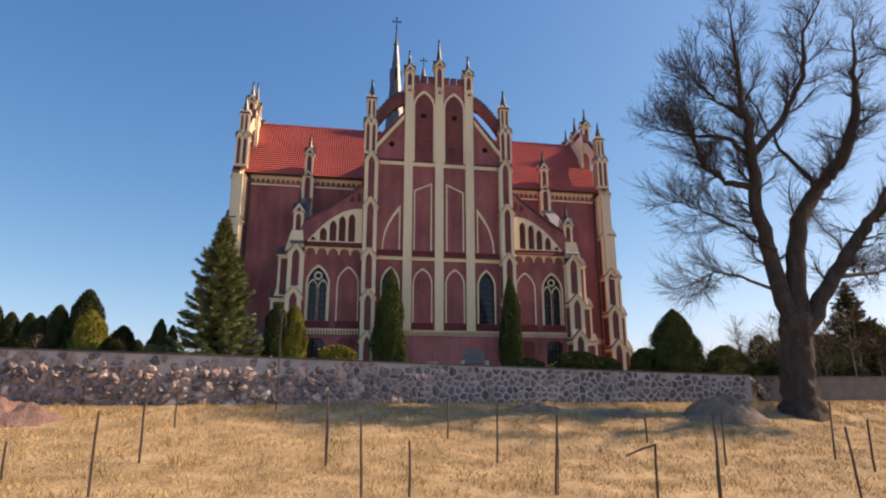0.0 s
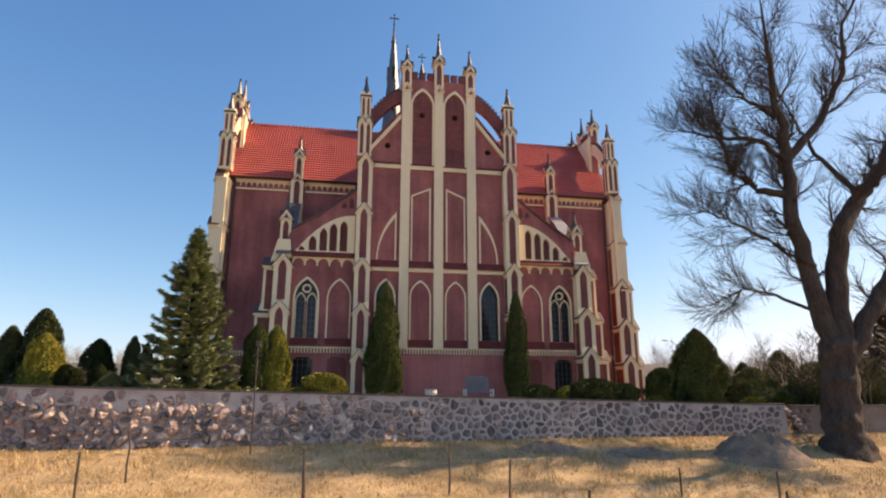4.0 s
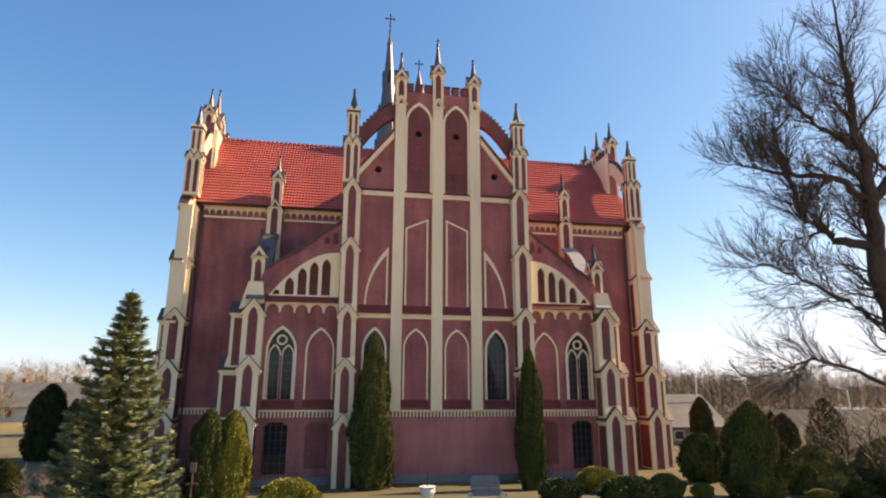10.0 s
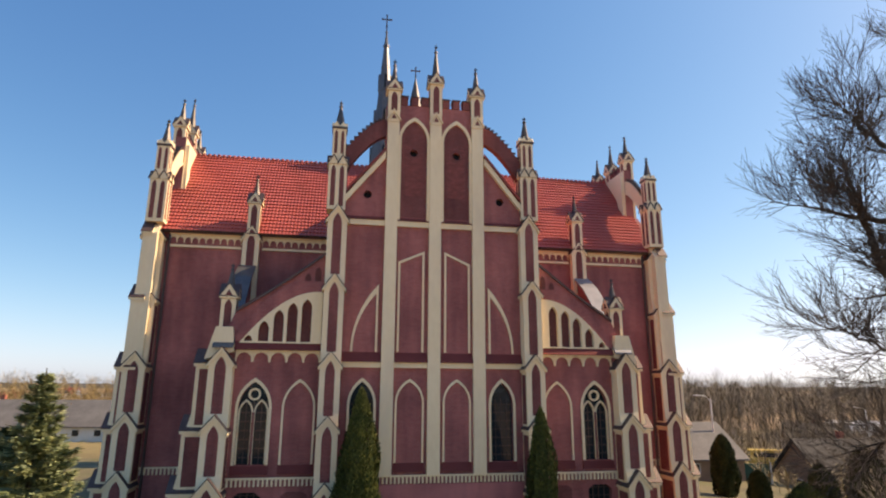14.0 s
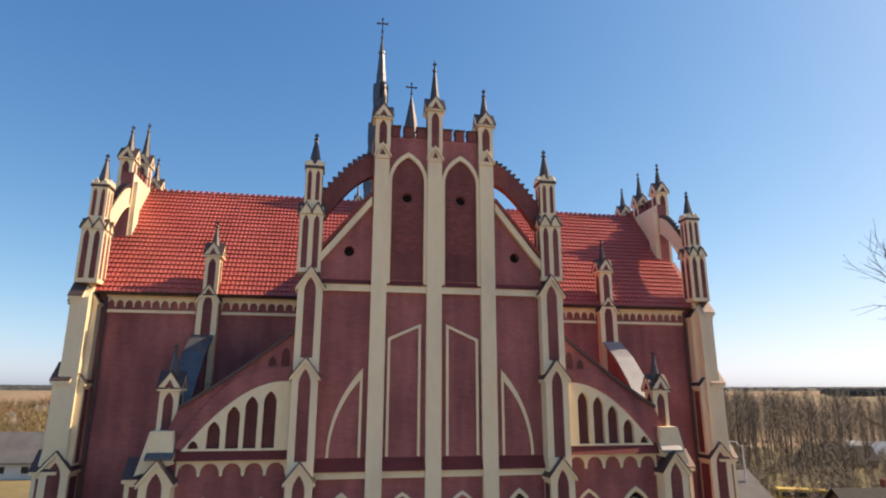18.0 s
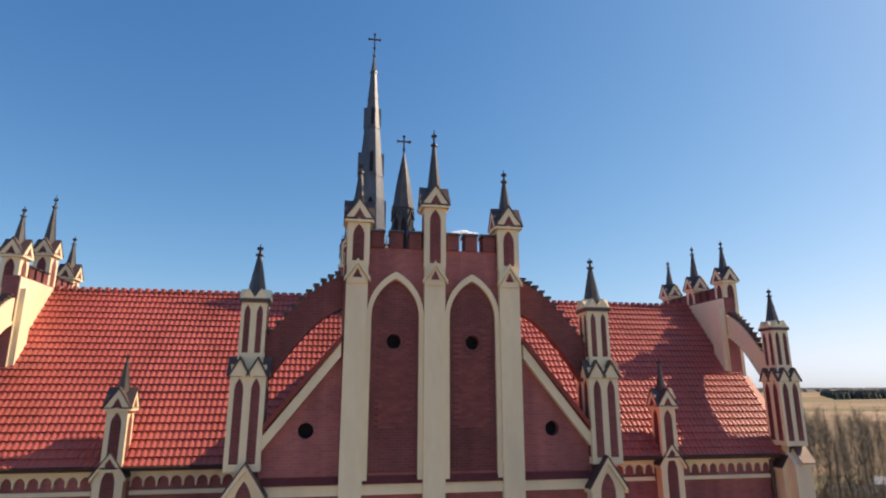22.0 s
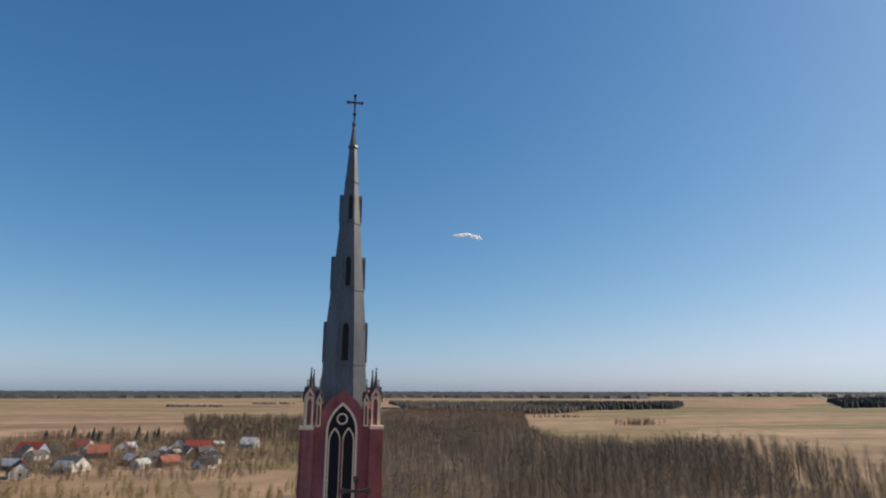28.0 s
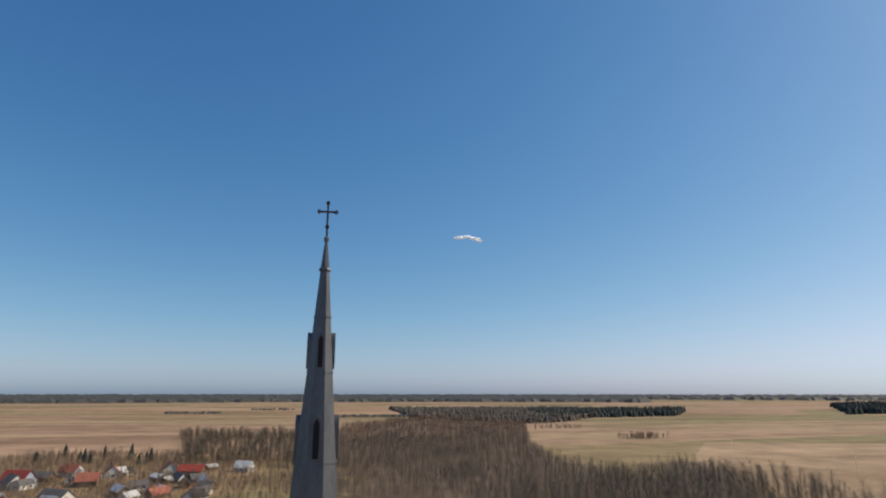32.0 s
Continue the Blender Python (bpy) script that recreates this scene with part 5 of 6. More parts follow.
for s in (-1, 1):
    part("armrest", boxed(s * 0.66 - 0.05, s * 0.66 + 0.05, -0.34, 0.26, 0.62, 0.66), GREY_WOOD, bench)
    for yy in (-0.28, 0.22):
        part("leg", boxed(s * 0.66 - 0.035, s * 0.66 + 0.035, yy - 0.035, yy + 0.035, -0.05, 0.62), WHITE, bench)
urn = thing("urn", stand(-1.9, -9.4), "pale stone garden urn on a round foot", "urn")
b = bmesh.new()
cone(b, 0, 0, -0.1, 0.12, 0.34, 0.3, 14)
part("foot", b, WHITE, urn)
b = bmesh.new()
for (z0, r0), (z1, r1) in zip(((0.12, 0.16), (0.3, 0.2), (0.55, 0.32), (0.7, 0.3)), ((0.3, 0.2), (0.55, 0.32), (0.7, 0.3), (0.74, 0.36))):
    cone(b, 0, 0, z0, z1, r0, r1, 14)
part("bowl", b, WHITE, urn)
b = bmesh.new()
cone(b, 0, 0, 0.74, 1.3, 0.02, 0.015, 6)
part("rod", b, METAL_BROWN, urn)
bx, by = -9.66, -16.05
lp = thing("lamp_post", pose(bx, by, land_z(bx, by)), "thin dark metal post with a small lantern box", "lamp post")
b = bmesh.new()
cone(b, 0, 0, -0.3, 4.0, 0.03, 0.02, 8)
part("post", b, METAL_BROWN, lp)
part("lantern", boxed(-0.08, 0.08, -0.06, 0.06, 3.95, 4.18), METAL_BROWN, lp)
part("arm", boxed(-0.16, 0.16, -0.03, 0.03, 3.6, 3.64), METAL_BROWN, lp)
# loose pale stone where the wall has broken away
for k in range(14):
    u = k / 14
    x = 15.35 + 0.25 * tr.random() + u * 0.9
    b = bmesh.new()
    bmesh.ops.create_icosphere(b, subdivisions=1, radius=0.17 - 0.05 * tr.random())
    o = part("stone", b, STONE if k % 4 else MORTAR)
    o.matrix_basis = pose(x, -13.05 + 0.35 * tr.random(), 0.75 * (1 - u) - 0.35 * u - 0.1, tr.uniform(0, 360), 0, tr.uniform(0, 360)) @ Matrix.Diagonal((1.2, 0.9, 0.7, 1))
    tagged(o, "loose stone at the broken end of the wall", "stone", "loose stones")

# ---- village and far country ----
ROOFS = [mottled("roof_slate", (0.09, 0.086, 0.083), (0.17, 0.162, 0.155), 0.5), mottled("roof_red", (0.28, 0.045, 0.035), (0.42, 0.08, 0.055), 0.4),
         mottled("roof_orange", (0.27, 0.085, 0.055), (0.40, 0.15, 0.10), 0.4), mottled("roof_dark", (0.022, 0.021, 0.022), (0.052, 0.048, 0.048), 0.4), mottled("roof_pale", (0.42, 0.42, 0.42), (0.62, 0.62, 0.60), 0.4)]
WALLS = [mottled("render_white", (0.52, 0.50, 0.46), (0.70, 0.68, 0.63), 0.5), mottled("boards_brown", (0.14, 0.09, 0.06), (0.26, 0.18, 0.12), 0.8),
         mottled("render_blue", (0.25, 0.32, 0.42), (0.36, 0.42, 0.50), 0.5), mottled("boards_yellow", (0.55, 0.36, 0.08), (0.68, 0.47, 0.12), 0.5)]


def house(x, y, turn, w, l, h, pitch, roof, wall, label, group="village houses", chimney=True):
    t = thing("house", pose(x, y, land_z(x, y) - 0.2, 0, 0, turn), label, "house", group)
    rz = h + pitch
    part("wall", slabbed([(-w / 2, 0), (w / 2, 0), (w / 2, h), (0, rz - 0.1), (-w / 2, h)], -l / 2, l / 2), WALLS[wall], t)
    e = 0.45
    for s in (-1, 1):
        k = pitch / (w / 2)
        part("roof_slope", slabbed([(s * (w / 2 + e), h - e * k), (s * (w / 2 + e), h - e * k + 0.16), (0, rz + 0.16), (0, rz)], -l / 2 - e, l / 2 + e), ROOFS[roof], t)
    if chimney:
        part("chimney", boxed(0.3, 0.9, -0.3, 0.3, rz - 0.6, rz + 0.9), ROOFS[2], t)
    for s in (-1, 1):
        nwin = max(1, int(l / 3.2))
        for i in range(nwin):
            yy = -l / 2 + l * (i + 0.5) / nwin
            xw = s * (w / 2)
            wn_ = part("window", boxed(*sorted((xw - s * 0.05, xw + s * 0.05)), yy - 0.6, yy + 0.6, h * 0.35, h * 0.78), WALLS[0], t)
            part("pane", boxed(*sorted((xw - s * 0.05, xw + s * 0.07)), yy - 0.5, yy + 0.5, h * 0.39, h * 0.74), GLASS, wn_)
        yw = s * (l / 2)
        wn_ = part("window", boxed(-0.6, 0.6, *sorted((yw - s * 0.05, yw + s * 0.05)), h * 0.35, h * 0.78), WALLS[0], t)
        part("pane", boxed(-0.5, 0.5, *sorted((yw - s * 0.05, yw + s * 0.07)), h * 0.39, h * 0.74), GLASS, wn_)
    return t


g = np.random.default_rng(77)
for k in range(20):                       # the outbuildings between the houses
    x, y = g.uniform(-160, -60), g.uniform(280, 420)
    house(x, y, g.uniform(0, 180), g.uniform(4, 6.5), g.uniform(6, 11), g.uniform(2.2, 2.9), g.uniform(1.2, 3.0), int(g.choice([0, 0, 4, 4, 2, 3])), int(g.choice([0, 0, 1])), "low outbuilding between village gardens", "village sheds", False)
for row in ((-158, 352, 70, 9, 14, 4.0, 4.6, 1, 2, "house with a crimson roof and pale blue walls"), (-117, 297, 60, 9, 14, 3.0, 3.6, 0, 0, "long grey-roofed village house"),
            (-124, 384, 20, 8, 10, 3.2, 3.6, 2, 0, "small house with an orange-red roof"), (-80, 320, 40, 5, 10, 2.6, 1.6, 4, 0, "low shed with a pale sheet roof"),
            (-98, 318, 35, 6, 12, 2.8, 2.2, 4, 1, "shed with a pale corrugated roof"), (-128, 360, 130, 5, 12, 2.6, 1.8, 4, 1, "narrow outbuilding with a pale roof"),
            (-82, 388, 80, 8, 14, 3.0, 3.0, 1, 1, "dark wooden barn with a red roof"), (-128, 276, 30, 8, 10, 3.2, 3.6, 3, 0, "village house with a dark roof"),
            (-160, 350, 50, 8, 11, 3.2, 3.8, 0, 0, "grey-roofed village house among trees"), (-125, 352, 100, 8, 10, 3.2, 3.6, 2, 1, "wooden house with a rust-red roof"),
            (-96, 395, 20, 8, 11, 3.2, 3.8, 2, 0, "white house with a rust-red roof"), (-62, 330, 60, 5, 8, 2.6, 1.8, 0, 1, "small grey shed among gardens"), (-180, 300, 20, 8, 10, 3.2, 3.6, 0, 0, "grey-roofed farmhouse among bare trees"),
            (-95, 336, 110, 6, 8, 2.6, 2.0, 0, 0, "low shed with a grey roof"), (-66, 345, 20, 6, 8, 2.6, 2.2, 4, 0, "white outbuilding with a pale roof"), (-150, 395, 70, 8, 11, 3.2, 3.6, 2, 0, "house with a rust-red roof"),
            (-54, 400, 70, 8, 10, 3, 3.4, 4, 0, "white house at the edge of the village"),
            (-59, 80, 86, 11, 46, 2.6, 3.7, 0, 0, "long farm building with a grey roof"), (-110, 190, 60, 8, 12, 3.2, 3.8, 1, 2, "house with a crimson roof among trees"),
            (53, 30.5, 84, 9, 12, 1.8, 3.8, 3, 1, "house with a big dark roof beside the church"), (32.0, 32.4, 90, 9.5, 11.5, 2.4, 3.2, 0, 1, "cottage with a steep grey roof"),
            (104, 92, 60, 10, 12, 1.6, 2.4, 3, 1, "house with a grey roof and brick chimney"), (121, 95, 55, 9, 16, 1.8, 2.6, 4, 0, "long house with a pale roof"),
            (96, 48, 60, 9, 14, 3.2, 4.2, 1, 0, "white house with a red tiled roof")):
    house(*row)
bus = thing("van", pose(58.2, 49.3, land_z(58.2, 49.3), 0, 0, -25), "parked yellow box van in a yard", "van")
part("body", boxed(-3.0, 3.0, -1.0, 1.0, 0.5, 2.5), WALLS[3], bus)
part("windscreen", boxed(-3.02, -2.95, -0.85, 0.85, 1.4, 2.2), GLASS, bus)
part("side_window", boxed(-2.6, 2.2, -1.02, -0.98, 1.5, 2.15), GLASS, bus)
for a in (-1.9, 1.9):
    for s in (-1, 1):
        b = bmesh.new()
        slab(b, disc(a, 0.45, 0.45, 14), s * 1.0 - 0.12, s * 1.0 + 0.03)
        part("wheel", b, DARK, bus)
gate = thing("fence_panel", pose(42, 33, land_z(42, 33), 0, 0, -20), "dark green sheet fence panel between white posts", "fence")
part("sheet", boxed(-2.4, 2.4, -0.03, 0.03, 0.1, 1.9), mottled("green_paint", (0.02, 0.07, 0.05), (0.035, 0.10, 0.07), 0.8), gate)
for s in (-1, 1):
    part("post", boxed(s * 2.5 - 0.08, s * 2.5 + 0.08, -0.08, 0.08, -0.2, 2.05), WHITE, gate)
for x, y, h in ((36.8, 31.0, 8.6), (78, 52, 8.0), (300, 330, 9.0), (335, 352, 9.0), (262, 410, 9.0), (330, 470, 9.0), (232, 520, 9.0)):
    p = thing("utility_pole", pose(x, y, land_z(x, y)), "grey concrete street pole with a lamp arm", "street lamp", "street poles")
    b = bmesh.new()
    cone(b, 0, 0, -0.5, h, 0.13, 0.08, 8)
    part("post", b, WHITE, p)
    v, f = tubes([[(Vector((0, 0, h - 0.3)), 0.05), (Vector((-0.6, 0, h + 0.3)), 0.045), (Vector((-1.5, 0, h + 0.4)), 0.04)]], 6)
    raw("arm", v, f, WHITE, p)
    part("lamp_head", boxed(-2.0, -1.4, -0.12, 0.12, h + 0.33, h + 0.45), WHITE, p)


def bare_wood(name, label, spots, heights, twigs, width, material, seed, upright=1.0, stem_r=0.010, low=0.26, reach=1.0):
    """Many leafless trees as one mass: a tapered stem and a brush of rising twigs each."""
    g = np.random.default_rng(seed)
    N = len(spots)
    base = np.array([(x, y, land_z(x, y) - 0.3) for x, y in spots])
    H = heights
    V, F = [], []
    k = 0
    r = H * stem_r + 0.02
    ang = g.random(N) * 6.28
    lean = g.normal(0, 0.035, (N, 2)) * H[:, None]
    top = base + np.stack([lean[:, 0], lean[:, 1], H * 0.92], 1)
    for q in range(3):
        a = ang + q * 2.094
        V.append(base + np.stack([np.cos(a) * r, np.sin(a) * r, np.zeros(N)], 1))
    V.append(top)
    stem = np.stack(V, 1).reshape(-1, 3)
    i = np.arange(N) * 4
    F += np.stack([i, i + 1, i + 3], 1).tolist() + np.stack([i + 1, i + 2, i + 3], 1).tolist() + np.stack([i + 2, i, i + 3], 1).tolist()
    u = g.uniform(low, 0.93, (N, twigs))
    p = base[:, None] + (top - base)[:, None] * u[..., None]
    a = g.random((N, twigs)) * 6.28
    ln = H[:, None] * reach * (0.16 + 0.26 * g.random((N, twigs))) * (1.2 - 0.75 * u)
    d = np.stack([np.cos(a), np.sin(a), upright * (0.35 + 1.5 * g.random((N, twigs)))], 2)
    d /= np.linalg.norm(d, axis=2)[..., None]
    p = p + d * (ln / reach * 0.6 * g.random((N, twigs)))[..., None]
    s = np.stack([-np.sin(a), np.cos(a), g.normal(0, 0.3, (N, twigs))], 2) * (width * (0.5 + g.random((N, twigs))))[..., None]
    tw = np.stack([p - s, p + s, p + d * ln[..., None]], 2).reshape(-1, 3)
    j = len(stem) + np.arange(N * twigs) * 3
    F += np.stack([j, j + 1, j + 2], 1).tolist()
    return tagged(raw(name, np.concatenate([stem, tw]), F, material), label, "woods", kind="stuff")


ALDER = leafy("bare_alder", (0.135, 0.099, 0.088), (0.25, 0.186, 0.163), 0.022)
ALDER_NEAR = leafy("near_alder", (0.10, 0.077, 0.065), (0.225, 0.175, 0.146))
WILLOW = leafy("bare_willow", (0.155, 0.12, 0.066), (0.30, 0.235, 0.134))
FAR_PINE = leafy("far_pine", (0.022, 0.030, 0.030), (0.042, 0.052, 0.050))
FAR_BROWN = leafy("far_brown_wood", (0.085, 0.070, 0.064), (0.15, 0.122, 0.11), 0.012)
# the blue-grey of distance haze is put into this forest colour
FAR_HAZY = leafy("hazy_forest", (0.050, 0.054, 0.060), (0.072, 0.074, 0.080))


def scatter(poly, count, seed):
    g = np.random.default_rng(seed)
    P = np.array(poly)
    lo, hi = P.min(0), P.max(0)
    out = []
    while len(out) < count:
        x, y = g.uniform(lo[0], hi[0]), g.uniform(lo[1], hi[1])
        inside, j = False, len(P) - 1
        for i in range(len(P)):
            if (P[i, 1] > y) != (P[j, 1] > y) and x < (P[j, 0] - P[i, 0]) * (y - P[i, 1]) / (P[j, 1] - P[i, 1]) + P[i, 0]:
                inside = not inside
            j = i
        if inside:
            out.append((x, y))
    return out


g = np.random.default_rng(21)
sp = scatter([(58, 82), (95, 76), (150, 100), (210, 150), (230, 300), (90, 300), (40, 160)], 900, 1)
bare_wood("alder_grove", "leafless alder grove behind the church", sp, g.uniform(9, 17, len(sp)), 150, 0.03, ALDER_NEAR, 2, 1.0, 0.009, 0.2)
def tufted(sp, lo, hi, seed):
    """Heights that rise and fall together over some tens of metres."""
    q = np.random.default_rng(seed)
    swell = np.array([noise.noise((x * 0.035, y * 0.035, seed)) for x, y in sp])
    return (lo + (hi - lo) * q.random(len(sp))) * (1 + 0.45 * swell)


NEAR_WOOD = [(10, 150), (45, 190), (120, 200), (165, 196), (195, 248), (238, 344), (229, 385), (200, 370), (160, 357), (154, 416), (170, 520), (207, 640), (10, 640), (-15, 600), (-8, 420)]
sp = scatter(NEAR_WOOD, 5200, 3)
bare_wood("far_wood", "wide brown leafless wood", sp, tufted(sp, 6, 11, 1), 160, 0.045, ALDER, 4, 0.5, 0.006, 0.15, 0.45)
sp = scatter([(0, 630), (207, 636), (261, 823), (276, 899), (380, 979), (523, 1162), (300, 1250), (150, 1150), (10, 900)], 4200, 23)
bare_wood("far_wood", "distant brown leafless wood", sp, tufted(sp, 6, 11, 2), 75, 0.10, ALDER, 24, 0.7, 0.008, 0.12, 0.6)
sp = [(325 + g.normal(0, 12), 616 + g.normal(0, 9)) for k in range(70)] + [(g.uniform(215, 330), 800 + g.normal(0, 9)) for k in range(60)]
bare_wood("field_copse", "small leafless copses in the clearing", sp, g.uniform(5, 9, len(sp)), 110, 0.10, ALDER, 26, 0.7, 0.008, 0.1, 0.6)
sp = scatter([(-215, 265), (-40, 250), (0, 330), (-10, 430), (-120, 520), (-230, 520)], 2300, 5)
bare_wood("village_trees", "leafless garden trees between village houses", sp, tufted(sp, 3.5, 8, 3), 120, 0.05, ALDER_NEAR, 6, 0.7, 0.009, 0.12, 0.6)
sp = scatter([(-95, 425), (-20, 415), (-40, 720), (-170, 720)], 620, 7)
bare_wood("tree_row", "leafless trees in rows beyond the village", sp, g.uniform(9, 14, len(sp)), 150, 0.07, ALDER_NEAR, 8, 0.9, 0.008, 0.15, 0.7)
sp = scatter([(-60, 60), (30, 90), (40, 230), (-60, 240), (-140, 230), (-150, 110), (-95, 90)], 520, 9)
bare_wood("willow_scrub", "tan leafless willow scrub", sp, g.uniform(3.0, 7.5, len(sp)), 120, 0.05, WILLOW, 10, 0.7, 0.01, 0.1)
sp = scatter([(-140, 96), (-32, 96), (-28, 130), (-150, 140)], 300, 16)
bare_wood("garden_trees", "tan leafless trees behind the farm building", sp, g.uniform(8, 13, len(sp)), 150, 0.035, WILLOW, 17, 0.7, 0.009, 0.15, 0.8)
sp = scatter([(52, 40), (110, 50), (150, 90), (100, 110), (50, 75)], 520, 18)
bare_wood("garden_trees", "dark leafless shrubs between the houses", sp, g.uniform(2.5, 6.0, len(sp)), 120, 0.035, ALDER_NEAR, 19, 0.7, 0.01, 0.1)
sp = scatter([(30, -2), (60, 0), (60, 22), (36, 24)], 40, 12)
bare_wood("garden_trees", "leafless garden shrubs beyond the churchyard", sp, g.uniform(2.5, 5, len(sp)), 60, 0.03, WILLOW, 13, 0.7)
sp = scatter([(-31, -12.5), (-16.5, -12.5), (-18, 2), (-33, 2)], 70, 44)
bare_wood("shrubs", "tangled leafless shrubs between the thujas", sp, g.uniform(1.0, 2.2, len(sp)), 110, 0.014, ALDER_NEAR, 45, 0.6)
sp = scatter([(18.5, -11), (44, -11), (44, -4), (20, -5)], 150, 14)
bare_wood("shrubs", "tangled leafless shrubs beside the old tree", sp, g.uniform(2.0, 5.5, len(sp)), 110, 0.016, ALDER_NEAR, 15, 0.6)


def pines(name, label, spots, lo, hi, wide, seed, material):
    g = np.random.default_rng(seed)
    verts, faces = [], []
    for x, y in spots:
        h, w, z = g.uniform(lo, hi), wide * g.uniform(0.7, 1.3), land_z(x, y) - 1
        b = len(verts)
        a = g.random() * 6
        for k in range(5):
            verts.append((x + w * math.cos(a + k * 1.2566), y + w * math.sin(a + k * 1.2566), z))
        for k in range(5):
            verts.append((x + w * 0.55 * math.cos(a + k * 1.2566), y + w * 0.55 * math.sin(a + k * 1.2566), z + h * 0.65))
        verts.append((x, y, z + h))
        for k in range(5):
            n = (k + 1) % 5
            faces += [(b + k, b + n, b + 5 + n, b + 5 + k), (b + 5 + k, b + 5 + n, b + 10)]
    return tagged(raw(name, verts, faces, material), label, "woods", kind="stuff")


pines("pine_wood", "dark pine wood beyond the fields", scatter([(520, 1130), (717, 1195), (930, 1500), (480, 1500), (400, 1150)], 1100, 31), 11, 16, 5, 1, FAR_PINE)
pines("far_wood", "grey-brown wood behind the clearing", scatter([(290, 930), (380, 985), (520, 1170), (700, 1700), (150, 1750), (150, 1180)], 2600, 34), 8, 12, 6, 7, FAR_BROWN)
pines("pine_wood", "dark square pine wood on the plain", scatter([(1130, 1185), (1700, 1250), (1800, 1800), (1560, 1700)], 1500, 32), 14, 19, 6, 2, FAR_PINE)
pines("dark_spruces", "dark spruces among the village gardens", scatter([(-215, 470), (-120, 420), (-120, 500), (-230, 540)], 12, 33), 7, 11, 2.4, 3, FAR_PINE)
far = []
for r0, r1, a0, a1, cnt in ((2700, 3300, 62, 150, 2600), (3300, 4000, 20, 160, 2600), (4000, 4650, 15, 165, 2600)):
    for k in range(cnt):
        a, r = radians(g.uniform(a0, a1)), g.uniform(r0, r1)
        far.append((r * math.cos(a), r * math.sin(a)))
pines("horizon_forest", "blue-grey forest along the horizon", far, 14, 20, 48, 4, FAR_HAZY)
far = []
for cx, cy, wx, wy, cnt in ((-330, 1500, 60, 20, 40), (-180, 1750, 60, 20, 30), (420, 1500, 260, 40, 240), (60, 1250, 90, 20, 70)):
    far += [(cx + g.uniform(-wx, wx), cy + g.uniform(-wy, wy)) for k in range(cnt)]
pines("field_copse", "low dark copses between the fields", far, 4, 7, 6, 6, FAR_HAZY)
near = []
for k in range(900):
    a = radians(g.uniform(150, 385))
    r = g.uniform(500, 900)
    if 165 < math.degrees(a) < 375:
        near.append((r * math.cos(a), r * math.sin(a)))
pines("horizon_forest", "dark woods behind the fields", near, 12, 18, 9, 5, FAR_PINE)

# brown litter on the floor of the wood
LITTER = mottled("leaf_litter", (0.11, 0.075, 0.050), (0.22, 0.16, 0.105), 0.08, 0.95, fine=10)
verts, faces = [], []
for x, y in scatter([(20, 160), (120, 205), (165, 205), (225, 340), (160, 355), (154, 416), (195, 630), (255, 830), (270, 900), (370, 985), (500, 1150), (160, 1140), (20, 900), (-8, 600), (0, 420)], 3000, 41):
    q = len(verts)
    w, t = g.uniform(9, 17), g.random() * 6
    verts.append((x, y, land_z(x, y) + 0.55))
    for k in range(7):
        px, py = x + w * math.cos(t + k * 0.8976) * g.uniform(0.7, 1.2), y + w * math.sin(t + k * 0.8976) * g.uniform(0.7, 1.2)
        verts.append((px, py, land_z(px, py) - 0.1))
    faces += [(q, q + 1 + k, q + 1 + (k + 1) % 7) for k in range(7)]
tagged(raw("undergrowth", verts, faces, LITTER), "brown undergrowth on the floor of the wood", "undergrowth", kind="stuff")

# the one small cloud
CLOUD, _nt, _b = nodes_of("cloud_white", 1.0)
_b.inputs["Base Color"].default_value = (0.95, 0.95, 0.97, 1)
# faint glow added to stand in for bright sunlight in the cloud
_b.inputs["Emission Color"].default_value, _b.inputs["Emission Strength"].default_value = (0.86, 0.92, 1.0, 1), 0.32
b = bmesh.new()
for k in range(30):
    u = k / 29 - 0.5
    q = bmesh.ops.create_icosphere(b, subdivisions=3, radius=1.0)
    bmesh.ops.transform(b, verts=q["verts"], matrix=Matrix.Translation((u * 170 + tr.gauss(0, 4), tr.gauss(0, 6), 9 * math.cos(u * 4) + tr.gauss(0, 4) - 14 * max(0, u))) @ Matrix.Diagonal((tr.uniform(7, 20), 12, tr.uniform(4, 12) * (1.1 - abs(u)), 1)))
for f in b.faces:
    f.smooth = True
cl = part("cloud", b, CLOUD, None, "", False)
cl.matrix_basis = pose(870, 3950, 1123) @ Matrix.Diagonal((1.1, 1.0, 0.95, 1))
tagged(cl, "small flat white cloud in a clear sky", "backdrop", kind="structure")

# ---- pieces: field stones, roof tiles ----
def clipped(poly, n, d):
    """The part of a polygon where n.p <= d."""
    out = []
    for (ax, az), (bx_, bz) in zip(poly, poly[1:] + poly[:1]):
        da, db = n[0] * ax + n[1] * az - d, n[0] * bx_ + n[1] * bz - d
        if da <= 0:
            out.append((ax, az))
        if da * db < 0:
            k = da / (da - db)
            out.append((ax + (bx_ - ax) * k, az + (bz - az) * k))
    return out


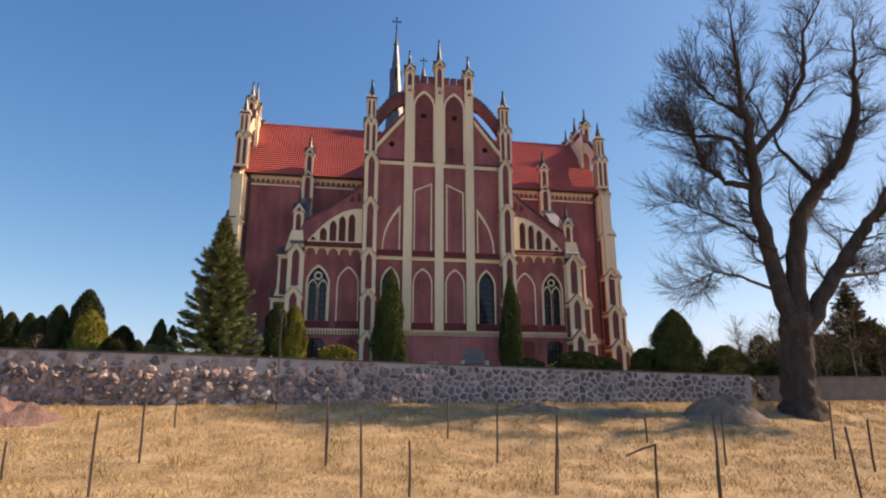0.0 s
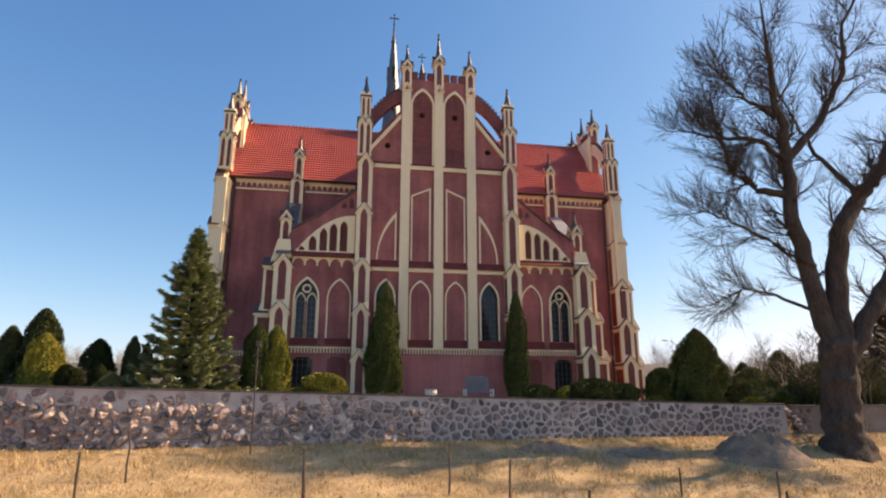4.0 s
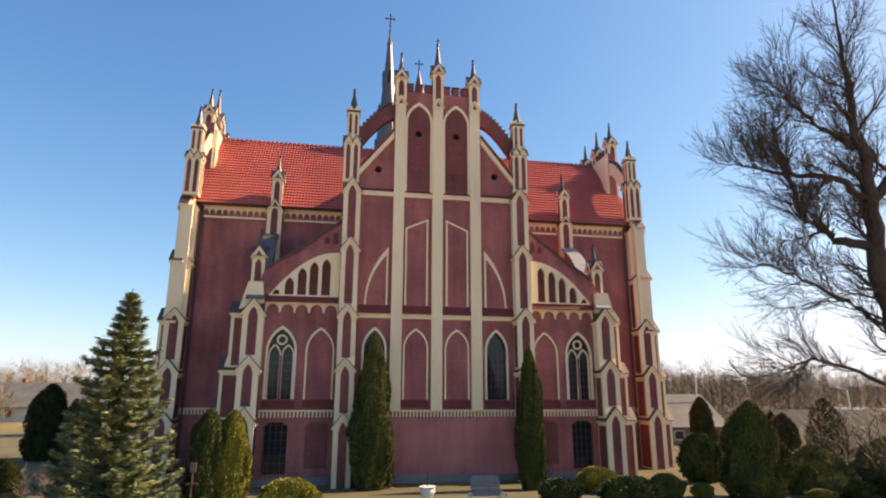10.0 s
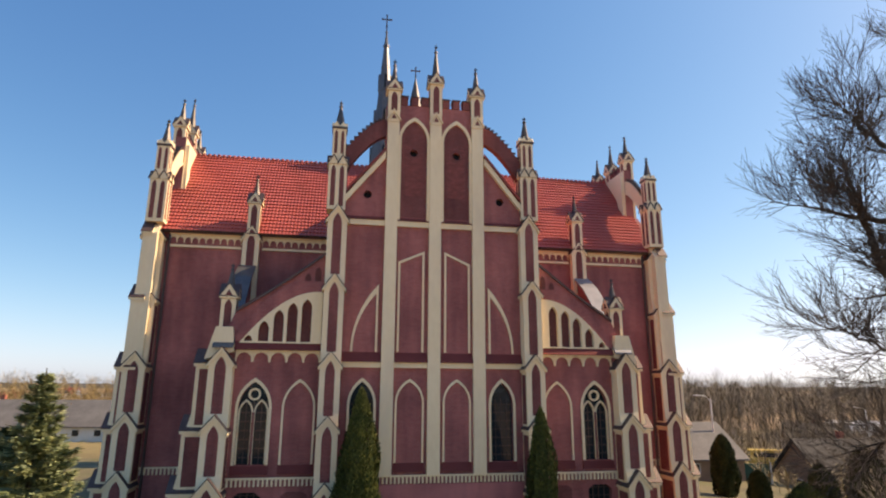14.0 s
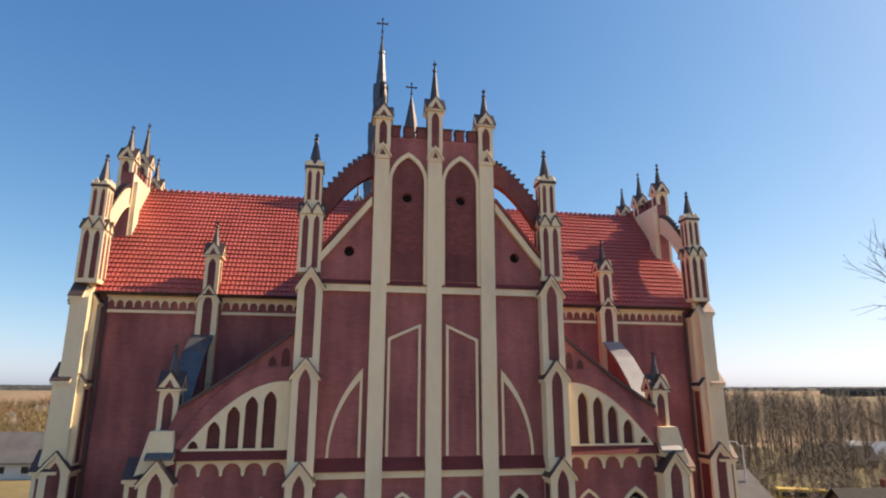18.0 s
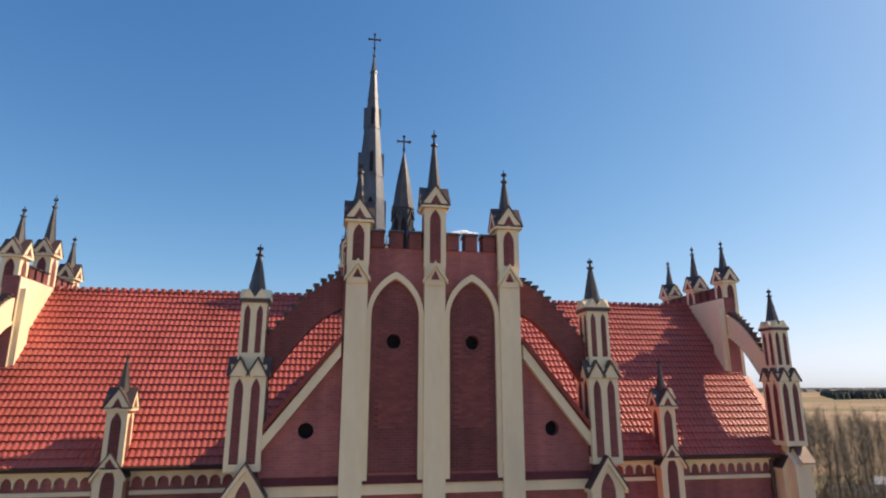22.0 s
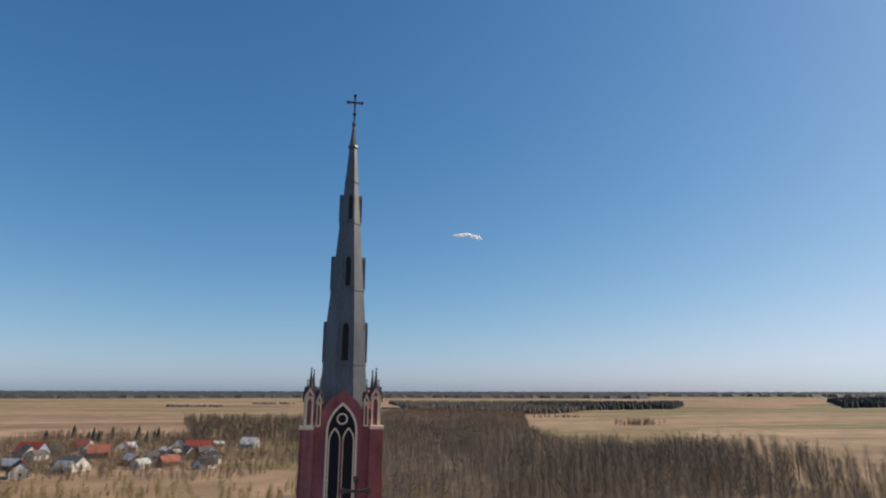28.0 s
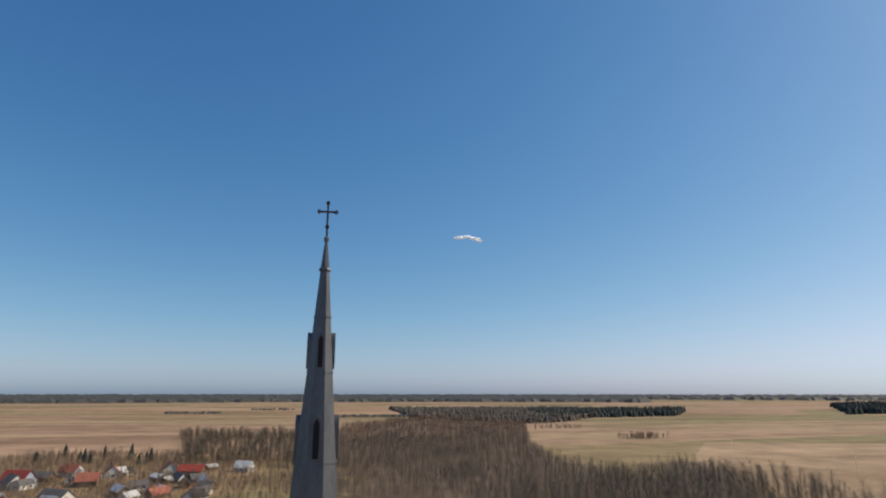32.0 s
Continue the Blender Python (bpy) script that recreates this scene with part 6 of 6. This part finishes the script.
def packed(x0, x1, z0, top, seed, dx=0.37, dz=0.285):
    """Irregular stones packed with even joints: (centre, outline, height above the foot)."""
    g = np.random.default_rng(seed)
    grid = {}
    rows, cols = int((top(x0) + 0.6 - z0) / dz) + 2, int((x1 - x0) / dx)
    for r in range(-1, rows):
        for c in range(-1, cols + 1):
            if g.random() > 0.2:
                grid[(r, c)] = (x0 + (c + 0.5 * (r % 2) + g.uniform(-0.42, 0.42)) * dx, z0 + (r + g.uniform(-0.4, 0.4)) * dz)
    for (r, c), (x, z) in grid.items():
        if z > top(x) - 0.05 or not 0 <= c < cols:
            continue
        poly = [(x - 0.46, z - 0.34), (x + 0.46, z - 0.34), (x + 0.46, z + 0.34), (x - 0.46, z + 0.34)]
        joint = (0.024 + 0.026 * g.random()) if x > -4.0 else (0.010 + 0.022 * g.random())
        for dr in range(-2, 3):
            for dc in range(-2, 3):
                q = grid.get((r + dr, c + dc))
                if q and (dr or dc):
                    nx, nz = q[0] - x, q[1] - z
                    ln = math.hypot(nx, nz)
                    nx, nz = nx / ln, nz / ln
                    poly = clipped(poly, (nx, nz), nx * x + nz * z + ln / 2 - joint)
        poly = clipped(poly, (0, 1), top(x) - 0.02)
        if len(poly) < 3:
            continue
        soft = []
        for (ax, az), (bx_, bz) in zip(poly, poly[1:] + poly[:1]):
            soft += [(ax * 0.75 + bx_ * 0.25, az * 0.75 + bz * 0.25), (ax * 0.25 + bx_ * 0.75, az * 0.25 + bz * 0.75)]
        cx, cz = sum(p[0] for p in soft) / len(soft), sum(p[1] for p in soft) / len(soft)
        yield cx, cz, [(p[0] - cx, p[1] - cz) for p in soft], g.random()


def cobble(outline, proud, slope, tilt):
    """A rounded stone face standing out of the mortar towards -y."""
    n = len(outline)
    verts = []
    for scale, y in ((1.0, 0.03), (0.93, -0.55 * proud), (0.62, -0.95 * proud)):
        for x, z in outline:
            k = scale * (1 + 0.16 * noise.noise((x * 9, z * 9, tilt * 90)))
            verts.append((x * k, y + slope * x + (tilt - 0.5) * 0.2 * z + proud * 0.7 * noise.noise((x * 7, z * 7, tilt * 50 + scale)) * (scale < 1), z * k))
    verts.append((0, -proud * (0.9 + 0.3 * tilt), 0))
    faces = []
    for k in range(2):
        for i in range(n):
            j = (i + 1) % n
            faces.append((k * n + i, k * n + j, k * n + n + j, k * n + n + i))
    faces += [(2 * n + i, 2 * n + (i + 1) % n, 3 * n) for i in range(n)]
    return verts, faces


def lay_stones(wall, x0, x1, z0, top, face_y, seed, near=None):
    rest, placed = (([], []), ([], [])), 0
    for cx, cz, outline, u in packed(x0, x1, z0, top, seed):
        upper = cz > top(cx) - (0.55 if cx < -8 else 0.42)
        if cx < -3 and upper and u < 0.35:
            continue
        slope = (face_y(cx + 0.1) - face_y(cx - 0.1)) / 0.2
        v, f = cobble(outline, (0.13 if cx < -8 and not upper else 0.085 if cx < -3 and not upper else 0.03) * (0.6 + u), slope, u)
        if near and near[0] < cx < near[1] and cz > -0.3 and placed < 300:
            me = bpy.data.meshes.new("stone")
            me.from_pydata(v, [], f)
            me.materials.append(STONE if cx < -4 else STONE_GREY)
            o = new("stone", me)
            o.parent = wall
            o.matrix_basis = Matrix.Translation((cx, face_y(cx), cz))
            placed += 1
        else:
            rest_v, rest_f = rest[cx >= -4]
            q = len(rest_v)
            rest_v += [(cx + p[0], face_y(cx) + p[1], cz + p[2]) for p in v]
            rest_f += [tuple(q + i for i in p) for p in f]
    for (rest_v, rest_f), stone, label in zip(rest, (STONE, STONE_GREY), ("grey and pink field stones set in mortar", "dark grey field stones set in wide pale mortar")):
        if rest_f:
            tagged(raw("stones", rest_v, rest_f, stone, wall), label, kind="stuff")


lay_stones(stone_wall, -44.0, WALL_X1, -0.75, lambda x: wall_top(x) - 0.08, lambda x: wall_y(x) - 0.01, 9, (-10.0, 4.0))
lay_stones(low_wall, 15.95, 17.4, -0.75, lambda x: 0.79, lambda x: -12.77 + (x - 15.9) * 0.9 / 44.1, 10)

# tiles on the stretch of the transept roof next to the choir
tv, tf = [], []
for i in range(5):
    u = -0.105 + 0.21 * i / 4
    wave = 0.02 * math.sin(2 * math.pi * (i / 4))
    for along, lift in ((-0.01, 0.045), (-0.01, 0.085), (0.335, 0.024)):
        tv.append((u, along, lift + wave))
for i in range(4):
    a = i * 3
    tf += [(a, a + 3, a + 4, a + 1), (a + 1, a + 4, a + 5, a + 2)]
tile_mesh = bpy.data.meshes.new("tile")
tile_mesh.from_pydata(tv, [], tf)
tile_mesh.materials.append(TILE)
up = Vector((0, RIDGE[0] - EAVE[0], RIDGE[1] - EAVE[1]))
length = up.length
up = up / length
rows_n = int(length / 0.34)
out = Vector((0, -up.z, up.y))
lay = Matrix((((1, 0, 0)), (0, up.y, out.y), (0, up.z, out.z))).to_4x4()
for r in range(9, 24):
    p = Vector((0, EAVE[0], EAVE[1])) + up * (length * r / rows_n)
    for c in range(20):
        o = new("tile", tile_mesh)
        o.parent = church
        o.matrix_basis = Matrix.Translation((-6.195 - 0.21 * c, p.y, p.z)) @ lay

# bricks in the two tall panels of the choir gable
BRICK_PIECE = mottled("brick_face", (0.19, 0.058, 0.054), (0.28, 0.084, 0.074), 3.0, 0.85, fine=8, relief=0.006, each=0.16)
bb = boxed(-0.125, 0.125, -0.007, 0.0, 0.004, 0.078)
brick_mesh = bpy.data.meshes.new("brick")
bb.to_mesh(brick_mesh)
bb.free()
brick_mesh.materials.append(BRICK_PIECE)
gable_wall = church.children[0]
count = 0
for s in (-1, 1):
    for r in range(36):
        z = 19.0 + 0.083 * r
        for c in range(5):
            x = s * 1.22 - 0.52 + 0.26 * c + (0.13 if r % 2 else 0) - 0.065
            if abs(x - s * 1.22) > 0.55 or (x - s * 1.24) ** 2 + (z - 21.52) ** 2 < 0.16 or count >= 300:
                continue
            o = new("brick", brick_mesh)
            o.parent = church
            o.matrix_basis = Matrix.Translation((x, -0.009, z))
            count += 1
